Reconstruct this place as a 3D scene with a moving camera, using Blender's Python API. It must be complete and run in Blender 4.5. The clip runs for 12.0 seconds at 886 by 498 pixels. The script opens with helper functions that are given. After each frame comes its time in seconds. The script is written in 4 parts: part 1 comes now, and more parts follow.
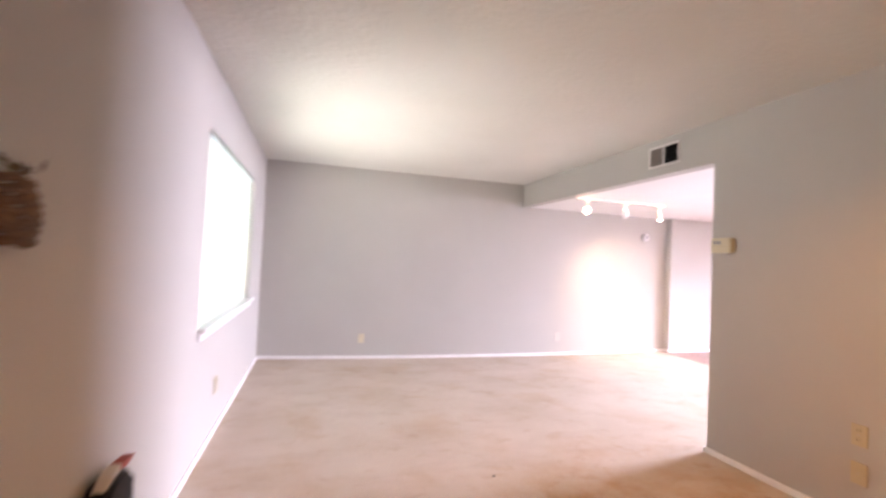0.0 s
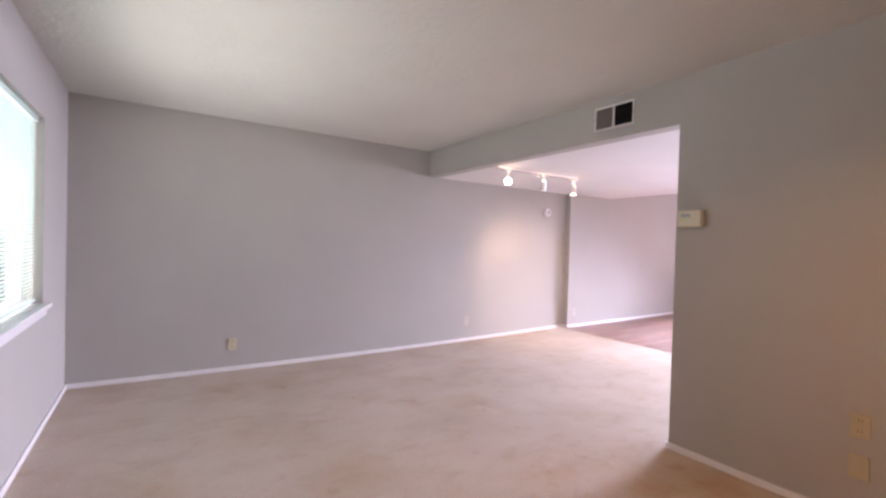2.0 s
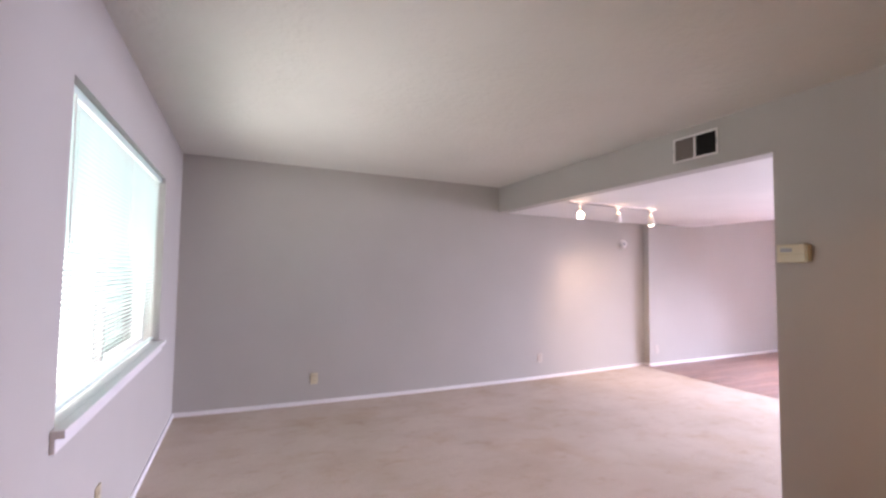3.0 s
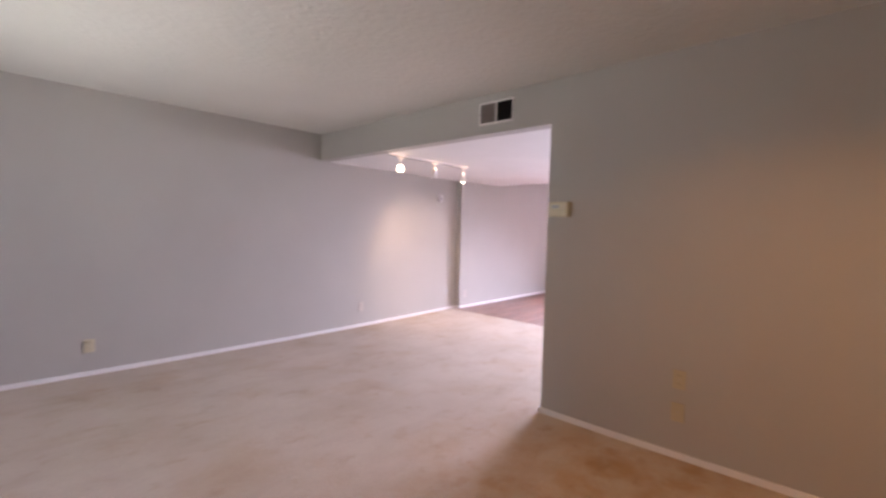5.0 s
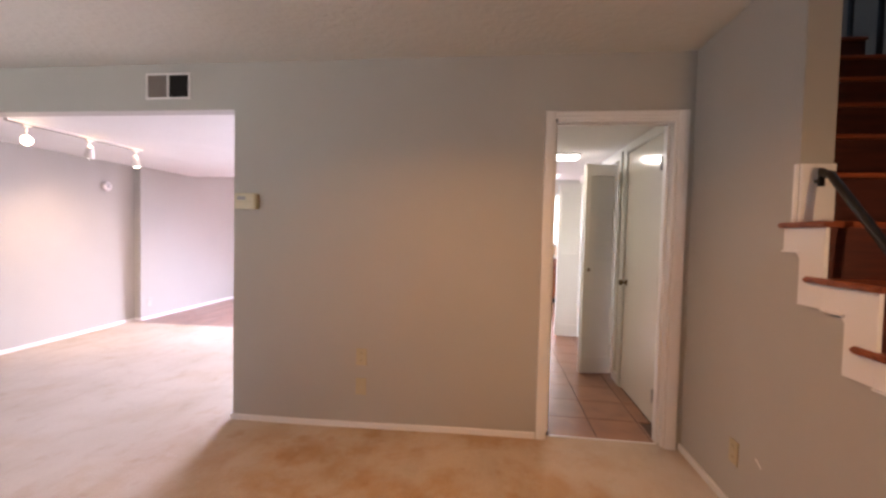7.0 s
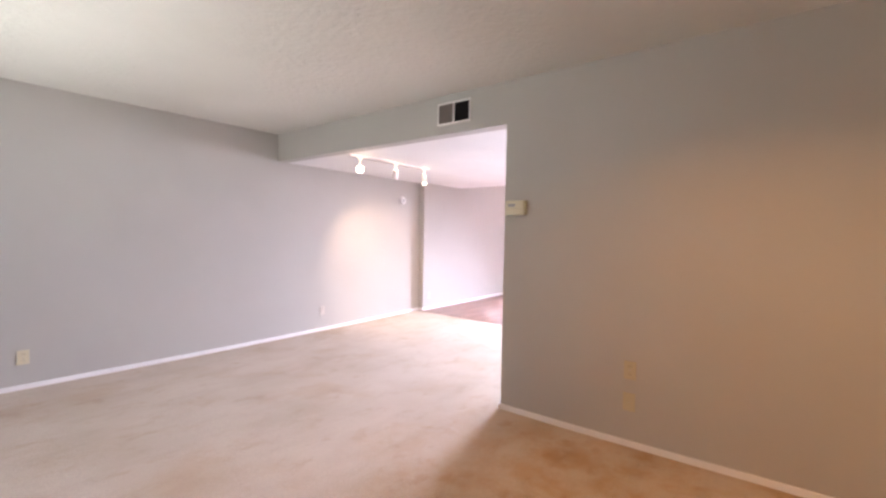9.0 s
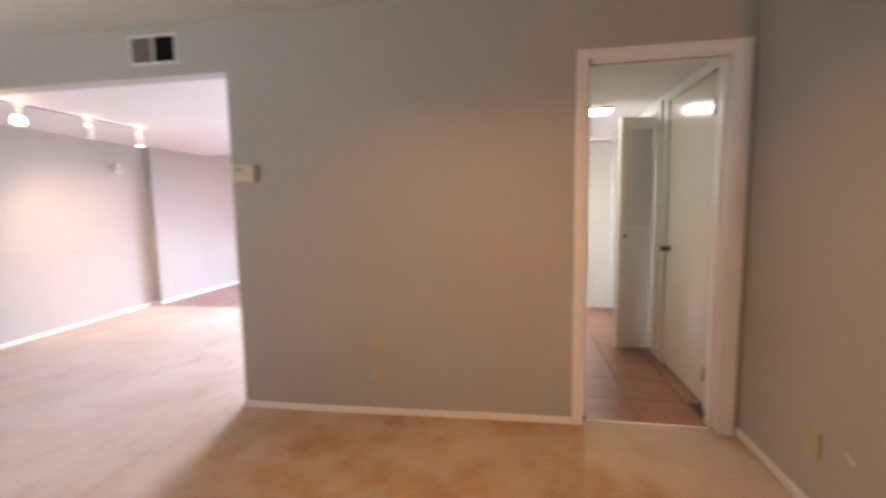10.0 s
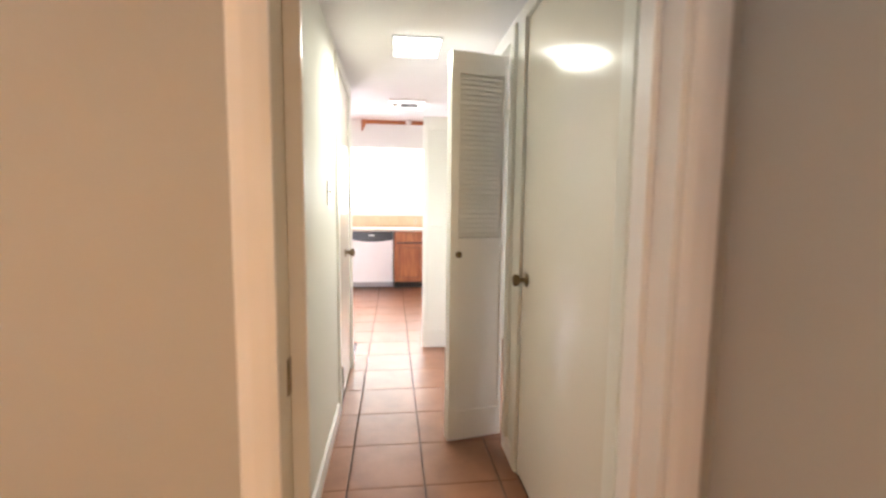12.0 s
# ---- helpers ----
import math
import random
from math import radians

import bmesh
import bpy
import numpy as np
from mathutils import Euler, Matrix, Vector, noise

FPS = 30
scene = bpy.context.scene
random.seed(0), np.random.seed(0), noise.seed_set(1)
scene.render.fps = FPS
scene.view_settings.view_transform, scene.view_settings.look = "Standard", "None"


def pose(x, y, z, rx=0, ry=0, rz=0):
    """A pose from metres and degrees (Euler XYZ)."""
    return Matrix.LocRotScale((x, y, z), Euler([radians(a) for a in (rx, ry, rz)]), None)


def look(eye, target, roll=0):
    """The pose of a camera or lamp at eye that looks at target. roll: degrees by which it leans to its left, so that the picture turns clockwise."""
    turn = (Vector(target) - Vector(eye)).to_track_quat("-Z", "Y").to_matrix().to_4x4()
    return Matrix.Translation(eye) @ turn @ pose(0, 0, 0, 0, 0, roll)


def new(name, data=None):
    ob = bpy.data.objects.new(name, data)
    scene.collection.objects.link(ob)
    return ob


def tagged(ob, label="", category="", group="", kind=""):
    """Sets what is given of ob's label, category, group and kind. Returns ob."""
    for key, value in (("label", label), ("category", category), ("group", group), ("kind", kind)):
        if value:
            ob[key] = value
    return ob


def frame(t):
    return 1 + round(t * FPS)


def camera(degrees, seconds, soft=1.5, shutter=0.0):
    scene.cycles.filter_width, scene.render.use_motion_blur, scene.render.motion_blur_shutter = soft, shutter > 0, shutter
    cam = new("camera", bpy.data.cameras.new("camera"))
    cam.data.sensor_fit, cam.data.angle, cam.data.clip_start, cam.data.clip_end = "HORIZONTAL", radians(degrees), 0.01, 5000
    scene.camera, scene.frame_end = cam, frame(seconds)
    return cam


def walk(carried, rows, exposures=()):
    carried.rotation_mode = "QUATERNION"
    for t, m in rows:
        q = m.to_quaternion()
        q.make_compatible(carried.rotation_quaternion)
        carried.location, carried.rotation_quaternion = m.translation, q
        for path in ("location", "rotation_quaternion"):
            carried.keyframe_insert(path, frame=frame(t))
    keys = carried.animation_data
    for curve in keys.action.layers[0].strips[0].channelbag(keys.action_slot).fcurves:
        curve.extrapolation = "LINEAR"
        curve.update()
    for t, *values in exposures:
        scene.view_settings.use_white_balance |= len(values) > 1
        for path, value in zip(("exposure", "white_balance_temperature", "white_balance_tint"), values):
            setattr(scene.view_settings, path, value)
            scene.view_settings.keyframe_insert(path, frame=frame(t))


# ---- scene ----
cam = camera(91.8, 12.0, soft=2.6, shutter=0.45)
EXPO = [(0, 0.76, 6700, 17), (0.6, 0.38, 6450, 16), (1.2, 0.15, 6400, 17), (2, 0.0, 6400, 18), (4.5, -0.12, 6450, 19), (5.5, -0.26, 6500, 19), (6.5, 0.04, 6550, 18), (8.5, 0.60, 6500, 14), (9, 0.44, 6450, 13), (10, 0.26, 6500, 11), (10.6, 0.48, 6500, 8), (11, 0.62, 6500, 7), (11.5, 0.80, 6450, 6), (12, 0.76, 6450, 6)]
PATH = [
    (0, (0.234, 0.12, 1.297), (0.793, 2.04, 1.349), 2.6),
    (0.1, (0.252, 0.199, 1.311), (0.883, 2.096, 1.371), 1.5),
    (0.3, (0.206, 0.364, 1.287), (0.942, 2.224, 1.293), 1.2),
    (0.5, (0.213, 0.469, 1.303), (1.053, 2.284, 1.282), 1.8),
    (1, (0.222, 0.767, 1.273), (1.093, 2.566, 1.203), 4.2),
    (1.5, (0.187, 0.999, 1.258), (1.092, 2.781, 1.179), 4.1),
    (2, (0.201, 1.12, 1.3), (1.309, 2.784, 1.268), 1.6),
    (2.5, (0.159, 1.138, 1.353), (1.053, 2.924, 1.44), 1.2),
    (2.7, (0.14, 1.129, 1.367), (0.962, 2.948, 1.478), 0.7),
    (4.5, (0.156, 1.09, 1.331), (1.402, 2.654, 1.262), 1.5),
    (5, (0.203, 1.037, 1.343), (1.669, 2.394, 1.243), 1.5),
    (5.5, (0.232, 0.989, 1.332), (1.914, 2.067, 1.238), 1.6),
    (6, (0.255, 0.896, 1.292), (2.125, 1.6, 1.209), 1.3),
    (6.5, (0.278, 0.848, 1.312), (2.25, 1.175, 1.236), 1.4),
    (6.7, (0.279, 0.831, 1.305), (2.266, 1.041, 1.233), 1.4),
    (8.5, (0.239, 0.979, 1.319), (1.969, 1.981, 1.244), 1.1),
    (9, (0.235, 0.988, 1.306), (1.803, 2.228, 1.229), 1.0),
    (9.5, (0.281, 0.974, 1.3), (2.023, 1.952, 1.201), -1.5),
    (10, (0.578, 0.855, 1.267), (2.538, 1.197, 1.072), -0.9),
    (10.5, (0.964, 0.667, 1.27), (2.953, 0.683, 1.059), 1.2),
    (11, (1.386, 0.561, 1.277), (3.337, 0.183, 1.057), -0.4),
    (11.5, (1.876, 0.402, 1.24), (3.835, 0.028, 1.092), -0.3),
    (12, (2.320, 0.286, 1.233), (4.298, 0.053, 1.041), 0.6),
]
walk(cam, [(t, look(eye, target, roll)) for t, eye, target, roll in PATH], EXPO)


# ---- world and lights ----
world = bpy.data.worlds.new("world")
scene.world = world
world.use_nodes = True
wn = world.node_tree
sky = wn.nodes.new("ShaderNodeTexSky")
sky.sky_type = "NISHITA"
sky.sun_disc = False
sky.sun_elevation = radians(50)
sky.sun_rotation = radians(200)
wn.nodes["Background"].inputs["Strength"].default_value = 0.12
wn.links.new(sky.outputs["Color"], wn.nodes["Background"].inputs["Color"])


def lamp(name, kind, matrix, energy, color, **more):
    data = bpy.data.lights.new(name, kind)
    data.energy, data.color = energy, color
    for key, value in more.items():
        if key == "size":
            data.size = value
        elif key == "size_y":
            data.shape, data.size_y = "RECTANGLE", value
        elif key == "radius":
            data.shadow_soft_size = value
        elif key == "angle":
            data.spot_size = radians(value)
        elif key == "blend":
            data.spot_blend = value
        elif key == "spread":
            data.spread = radians(value)
    ob = new(name, data)
    ob.matrix_world = matrix
    return ob


sun = lamp("sun", "SUN", look((0, 0, 9), (3.0, 8.0, 0.0)), 2.5, (1.0, 0.95, 0.88))
sun.data.angle = radians(0.5)
DAY = (0.94, 0.97, 0.89)
lamp("window_daylight", "AREA", look((-0.95, 3.95, 1.30), (2.0, 4.1, 1.35)), 202, DAY, size=3.6, size_y=2.4)
lamp("kitchen_daylight", "AREA", look((9.62, 0.15, 1.62), (4.0, 0.15, 0.5)), 48, (1.0, 0.97, 0.95), size=2.3, size_y=1.0)
lamp("patio_daylight", "AREA", look((9.62, 3.5, 1.3), (7.1, 3.08, 0.0)), 490, (0.77, 0.78, 1.0), size=1.9, size_y=1.5, spread=95)
lamp("hall_light_glow", "AREA", look((4.76, 0.155, 2.082), (4.76, 0.155, 0.0)), 11.5, (1.0, 0.97, 0.84), size=0.2, size_y=0.18, spread=172)
# unseen overhead lamp, placed to give the warm light on near floor and wall
lamp("room_lamp_glow", "AREA", look((1.76, 1.1, 2.30), (1.76, 1.1, 0.0)), 14, (1.0, 0.47, 0.15), size=0.22, size_y=0.22, spread=146)
# added warm fill by the entry, no fitting there; lifts hall wall and doorway
lamp("entry_warm_fill", "AREA", look((-0.33, -0.52, 1.25), (4.0, 0.20, 0.85)), 4, (1.0, 0.62, 0.32), size=0.14, size_y=0.5, spread=84)
# faint cool fill added inside the stairwell, which has no window
lamp("stairwell_fill", "AREA", look((2.6, -2.3, 4.4), (3.2, -1.2, 2.4)), 2, (0.75, 0.85, 1.0), size=0.8, size_y=0.8)


# ---- materials ----
def mat(name, color, rough=0.5, metal=0.0, color2=None, scale=6.0, bump=0.0, bump_scale=60.0, detail=4.0,
        stretch=(1, 1, 1), spec=0.5, coat=0.0, vary=0.0, per_object=0.0, low=0.35, high=0.65):
    """A principled material with two-scale noise in colour, a fine relief, and a shade per object."""
    m = bpy.data.materials.new(name)
    m.use_nodes = True
    t = m.node_tree
    b = t.nodes["Principled BSDF"]
    b.inputs["Roughness"].default_value = rough
    b.inputs["Metallic"].default_value = metal
    b.inputs["Specular IOR Level"].default_value = spec
    b.inputs["Coat Weight"].default_value = coat
    co = t.nodes.new("ShaderNodeTexCoord")
    mp = t.nodes.new("ShaderNodeMapping")
    mp.inputs["Scale"].default_value = stretch
    t.links.new(co.outputs["Object"], mp.inputs["Vector"])
    where = mp.outputs["Vector"]
    if per_object:
        info = t.nodes.new("ShaderNodeObjectInfo")
        off = t.nodes.new("ShaderNodeVectorMath")
        off.operation = "MULTIPLY_ADD"
        comb = t.nodes.new("ShaderNodeCombineXYZ")
        for i in range(3):
            t.links.new(info.outputs["Random"], comb.inputs[i])
        t.links.new(comb.outputs[0], off.inputs[0])
        off.inputs[1].default_value = (37, 17, 23)
        t.links.new(where, off.inputs[2])
        where = off.outputs[0]
    big = t.nodes.new("ShaderNodeTexNoise")
    big.inputs["Scale"].default_value = scale
    big.inputs["Detail"].default_value = detail
    t.links.new(where, big.inputs["Vector"])
    ramp = t.nodes.new("ShaderNodeValToRGB")
    c2 = color2 or tuple(c * 0.94 for c in color)
    ramp.color_ramp.elements[0].position, ramp.color_ramp.elements[1].position = low, high
    ramp.color_ramp.elements[0].color, ramp.color_ramp.elements[1].color = (*c2, 1), (*color, 1)
    t.links.new(big.outputs["Fac"], ramp.inputs["Fac"])
    out = ramp.outputs["Color"]
    fine = t.nodes.new("ShaderNodeTexNoise")
    fine.inputs["Scale"].default_value = bump_scale
    fine.inputs["Detail"].default_value = 3.0
    t.links.new(where, fine.inputs["Vector"])
    if vary:
        mix = t.nodes.new("ShaderNodeMixRGB")
        mix.blend_type = "MULTIPLY"
        mix.inputs["Fac"].default_value = vary
        t.links.new(out, mix.inputs["Color1"])
        t.links.new(fine.outputs["Fac"], mix.inputs["Color2"])
        out = mix.outputs["Color"]
    if per_object:
        hsv = t.nodes.new("ShaderNodeHueSaturation")
        span = t.nodes.new("ShaderNodeMapRange")
        span.inputs["To Min"].default_value, span.inputs["To Max"].default_value = 1 - per_object, 1 + per_object
        t.links.new(info.outputs["Random"], span.inputs["Value"])
        t.links.new(span.outputs["Result"], hsv.inputs["Value"])
        t.links.new(out, hsv.inputs["Color"])
        out = hsv.outputs["Color"]
    t.links.new(out, b.inputs["Base Color"])
    if bump:
        bp = t.nodes.new("ShaderNodeBump")
        bp.inputs["Strength"].default_value = 1.0
        bp.inputs["Distance"].default_value = bump
        t.links.new(fine.outputs["Fac"], bp.inputs["Height"])
        t.links.new(bp.outputs["Normal"], b.inputs["Normal"])
    return m


def glow(name, color, strength):
    m = bpy.data.materials.new(name)
    m.use_nodes = True
    b = m.node_tree.nodes["Principled BSDF"]
    b.inputs["Base Color"].default_value = (0.8, 0.8, 0.8, 1)
    b.inputs["Emission Color"].default_value = (*color, 1)
    b.inputs["Emission Strength"].default_value = strength
    return m


PAINT_GREY = mat("grey_wall_paint", (0.442, 0.423, 0.394), 0.75, color2=(0.424, 0.405, 0.376), scale=1.2, bump=0.0006, bump_scale=140)
PAINT_WHITE = mat("white_gloss_paint", (0.74, 0.74, 0.69), 0.32, color2=(0.72, 0.72, 0.67), spec=0.25, scale=2.0, bump=0.0003, bump_scale=30)
HALL_PAINT = mat("white_hall_paint", (0.72, 0.72, 0.67), 0.30, color2=(0.70, 0.70, 0.65), spec=0.006, scale=2.0, bump=0.0003, bump_scale=30)
PAINT_CREAM = mat("cream_door_paint", (0.78, 0.74, 0.655), 0.15, color2=(0.74, 0.71, 0.64), scale=1.5, bump=0.0003, bump_scale=40)
PAINT_LOUVRE = mat("white_louvre_paint", (0.82, 0.80, 0.74), 0.35, color2=(0.79, 0.77, 0.71), scale=3.0)
TRIM_WHITE = mat("white_trim_paint", (0.82, 0.80, 0.80), 0.35, color2=(0.78, 0.76, 0.76), scale=3.0, bump=0.0002, bump_scale=50)
CEILING_TEX = mat("knockdown_ceiling", (0.66, 0.65, 0.605), 0.9, color2=(0.63, 0.62, 0.575), scale=1.5, bump=0.0055, bump_scale=26)
CEILING_LOW = mat("smooth_ceiling", (0.76, 0.75, 0.74), 0.85, color2=(0.72, 0.71, 0.70), scale=1.5, bump=0.003, bump_scale=24)
CARPET = mat("beige_carpet", (0.66, 0.565, 0.475), 1.0, color2=(0.585, 0.49, 0.395), scale=1.5, detail=7, bump=0.007, bump_scale=130, vary=0.30, spec=0.1, low=0.32, high=0.62)
TILE = mat("terracotta_tile", (0.28, 0.130, 0.072), 0.31, color2=(0.205, 0.092, 0.050), spec=0.5, scale=6, bump=0.0008, bump_scale=18, per_object=0.08)
GROUT = mat("dark_grout", (0.10, 0.065, 0.05), 0.9, color2=(0.07, 0.045, 0.035), scale=9, bump=0.001, bump_scale=150)
PLANK = mat("brown_floor_plank", (0.26, 0.13, 0.09), 0.32, color2=(0.15, 0.07, 0.05), scale=3, stretch=(1, 14, 14), per_object=0.25, bump=0.0003, bump_scale=40)
OAK = mat("orange_oak", (0.45, 0.160, 0.052), 0.35, color2=(0.29, 0.085, 0.026), scale=3.5, stretch=(8, 8, 1), bump=0.0004, bump_scale=60)
OAK_DARK = mat("dark_oak_edge", (0.13, 0.045, 0.02), 0.45, color2=(0.08, 0.028, 0.014), scale=4)
TREAD = mat("red_stained_tread", (0.33, 0.085, 0.030), 0.3, color2=(0.20, 0.045, 0.016), scale=4, stretch=(9, 1, 9), bump=0.0003, bump_scale=60, coat=0.2)
RISER = mat("dark_red_riser", (0.10, 0.020, 0.010), 0.4, color2=(0.055, 0.011, 0.006), scale=4, stretch=(9, 1, 9))
BLACK = mat("black_metal_paint", (0.015, 0.015, 0.018), 0.4, color2=(0.010, 0.010, 0.012))
BLACK_PLASTIC = mat("black_plastic", (0.02, 0.018, 0.018), 0.3)
WHITE_ENAMEL = mat("white_enamel", (0.80, 0.76, 0.74), 0.25, color2=(0.78, 0.74, 0.72))
GREY_METAL = mat("grey_metal", (0.34, 0.33, 0.33), 0.45, metal=0.6)
BRONZE = mat("aged_brass", (0.22, 0.16, 0.09), 0.32, metal=1.0, color2=(0.13, 0.09, 0.05), scale=40)
STEEL = mat("satin_steel", (0.5, 0.5, 0.5), 0.35, metal=1.0)
IVORY = mat("ivory_plastic", (0.62, 0.56, 0.40), 0.35, color2=(0.58, 0.52, 0.37))
IVORY_WARM = mat("warm_ivory_plastic", (0.50, 0.44, 0.29), 0.5, color2=(0.46, 0.40, 0.26))
WHITE_PLASTIC = mat("white_plastic", (0.76, 0.74, 0.72), 0.35)
PLATE_GREY = mat("greyed_plastic", (0.52, 0.48, 0.43), 0.5)
SOCKET_SLOT = mat("socket_slot", (0.20, 0.16, 0.11), 0.8)
SLOT = mat("dark_slot", (0.03, 0.025, 0.02), 0.8)
DUCT = mat("duct_dark", (0.012, 0.010, 0.010), 0.9)
VENT_GREY = mat("vent_blade_grey", (0.23, 0.19, 0.17), 0.6)
BLIND = mat("white_blind_slat", (0.82, 0.84, 0.82), 0.4)
BACKSPLASH = mat("tan_splash_tile", (0.70, 0.53, 0.34), 0.3, color2=(0.64, 0.47, 0.29), scale=7, per_object=0.04)
WORKTOP_M = mat("cream_worktop", (0.74, 0.66, 0.58), 0.3, color2=(0.66, 0.58, 0.50), scale=60)
bt = BLIND.node_tree
thin = bt.nodes.new("ShaderNodeBsdfTranslucent")
thin.inputs["Color"].default_value = (0.55, 0.82, 0.78, 1)
both = bt.nodes.new("ShaderNodeMixShader")
both.inputs["Fac"].default_value = 0.28
bt.links.new(bt.nodes["Principled BSDF"].outputs[0], both.inputs[1])
bt.links.new(thin.outputs[0], both.inputs[2])
bt.links.new(both.outputs[0], bt.nodes["Material Output"].inputs["Surface"])
ht = HALL_PAINT.node_tree
matt = ht.nodes.new("ShaderNodeBsdfDiffuse")
matt.inputs["Color"].default_value = (0.71, 0.71, 0.66, 1)
both = ht.nodes.new("ShaderNodeMixShader")
both.inputs["Fac"].default_value = 0.75
ht.links.new(ht.nodes["Principled BSDF"].outputs[0], both.inputs[1])
ht.links.new(matt.outputs[0], both.inputs[2])
ht.links.new(both.outputs[0], ht.nodes["Material Output"].inputs["Surface"])
WICKER = mat("brown_wicker", (0.16, 0.085, 0.035), 0.8, color2=(0.07, 0.035, 0.015), scale=30, bump=0.003, bump_scale=60)
DRY_LEAF = mat("dried_leaf", (0.10, 0.075, 0.03), 0.8, color2=(0.05, 0.03, 0.015), scale=20)
BAG_CLOTH = mat("black_cloth", (0.012, 0.011, 0.014), 0.85, bump=0.001, bump_scale=200)
RED_CLOTH = mat("red_cloth", (0.30, 0.06, 0.04), 0.8)
WHITE_CLOTH = mat("off_white_cloth", (0.6, 0.56, 0.52), 0.8)
SMOKE_PLASTIC = mat("detector_white", (0.66, 0.63, 0.62), 0.4)
LINT = mat("dark_lint", (0.05, 0.04, 0.035), 0.9)
YARD = mat("yard_ground", (0.34, 0.33, 0.30), 0.95, color2=(0.22, 0.25, 0.16), scale=0.6, bump=0.01, bump_scale=12)


def add_patches(material, tint, scale, low, high, stretch, offset, place=None):
    """Multiplies soft-edged patches of one tint, such as stains, into a material's base colour; place is (x, y, radius)
    of the round area that holds them.
    """
    t = material.node_tree
    base = t.nodes["Principled BSDF"].inputs["Base Color"]
    before = base.links[0].from_socket
    co = t.nodes.new("ShaderNodeTexCoord")
    mp = t.nodes.new("ShaderNodeMapping")
    mp.inputs["Scale"].default_value = stretch
    mp.inputs["Location"].default_value = offset
    t.links.new(co.outputs["Object"], mp.inputs["Vector"])
    noise = t.nodes.new("ShaderNodeTexNoise")
    noise.inputs["Scale"].default_value = scale
    noise.inputs["Detail"].default_value = 6.0
    noise.inputs["Roughness"].default_value = 0.6
    noise.inputs["Distortion"].default_value = 0.15
    t.links.new(mp.outputs["Vector"], noise.inputs["Vector"])
    ramp = t.nodes.new("ShaderNodeMapRange")
    ramp.interpolation_type = "SMOOTHSTEP"
    ramp.inputs["From Min"].default_value, ramp.inputs["From Max"].default_value = low, high
    t.links.new(noise.outputs["Fac"], ramp.inputs["Value"])
    mix = t.nodes.new("ShaderNodeMixRGB")
    mix.blend_type = "MULTIPLY"
    amount = ramp.outputs["Result"]
    if place:
        far = t.nodes.new("ShaderNodeVectorMath")
        far.operation = "DISTANCE"
        far.inputs[1].default_value = (place[0], place[1], 0)
        t.links.new(co.outputs["Object"], far.inputs[0])
        fade = t.nodes.new("ShaderNodeMapRange")
        fade.interpolation_type = "SMOOTHSTEP"
        fade.inputs["From Min"].default_value, fade.inputs["From Max"].default_value = place[2], place[2] * 0.45
        t.links.new(far.outputs["Value"], fade.inputs["Value"])
        both_in = t.nodes.new("ShaderNodeMath")
        both_in.operation = "MULTIPLY"
        t.links.new(amount, both_in.inputs[0])
        t.links.new(fade.outputs["Result"], both_in.inputs[1])
        amount = both_in.outputs[0]
    t.links.new(amount, mix.inputs["Fac"])
    t.links.new(before, mix.inputs["Color1"])
    mix.inputs["Color2"].default_value = (*tint, 1)
    t.links.new(mix.outputs["Color"], base)


# faint stains over the whole carpet
add_patches(CARPET, (0.93, 0.88, 0.82), 1.7, 0.48, 0.70, (1, 1, 1), (3.1, 0.4, 0))
add_patches(CARPET, (0.91, 0.87, 0.83), 6.0, 0.54, 0.74, (1, 1.3, 1), (0.3, 7.7, 0))
add_patches(CARPET, (0.95, 0.94, 0.93), 2.4, 0.48, 0.64, (0.5, 1.6, 1), (5.0, 2.0, 0))
# golden-brown mottling, kept within a round area of the near floor
add_patches(CARPET, (0.87, 0.73, 0.57), 2.6, 0.40, 0.66, (1, 1, 1), (1.3, 4.4, 0), (2.1, 1.3, 1.9))
add_patches(CARPET, (0.90, 0.83, 0.75), 4.5, 0.55, 0.70, (1, 1, 1), (8.3, 1.4, 0), (2.3, 1.6, 2.2))
GLASS = bpy.data.materials.new("window_glass")
GLASS.use_nodes = True
gb = GLASS.node_tree.nodes["Principled BSDF"]
gb.inputs["Transmission Weight"].default_value = 1.0
gb.inputs["Roughness"].default_value = 0.0
gb.inputs["IOR"].default_value = 1.45
HALL_DIFFUSER = glow("hall_diffuser_glass", (1.0, 0.98, 0.92), 8.0)
SPOT_FACE = glow("spot_lamp_face", (1.0, 0.78, 0.55), 25.0)


# ---- mesh helpers ----
def box(bm, x0, x1, y0, y1, z0, z1, bevel=0.0):
    """A box between two corners, its edges bevelled if asked; added to bm."""
    verts = [bm.verts.new((x, y, z)) for x in (x0, x1) for y in (y0, y1) for z in (z0, z1)]
    faces = [bm.faces.new([verts[i] for i in q]) for q in
             ((0, 1, 3, 2), (4, 6, 7, 5), (0, 4, 5, 1), (2, 3, 7, 6), (0, 2, 6, 4), (1, 5, 7, 3))]
    if bevel:
        edges = list({e for f in faces for e in f.edges})
        bmesh.ops.bevel(bm, geom=edges, offset=bevel, segments=2, affect="EDGES", profile=0.6)


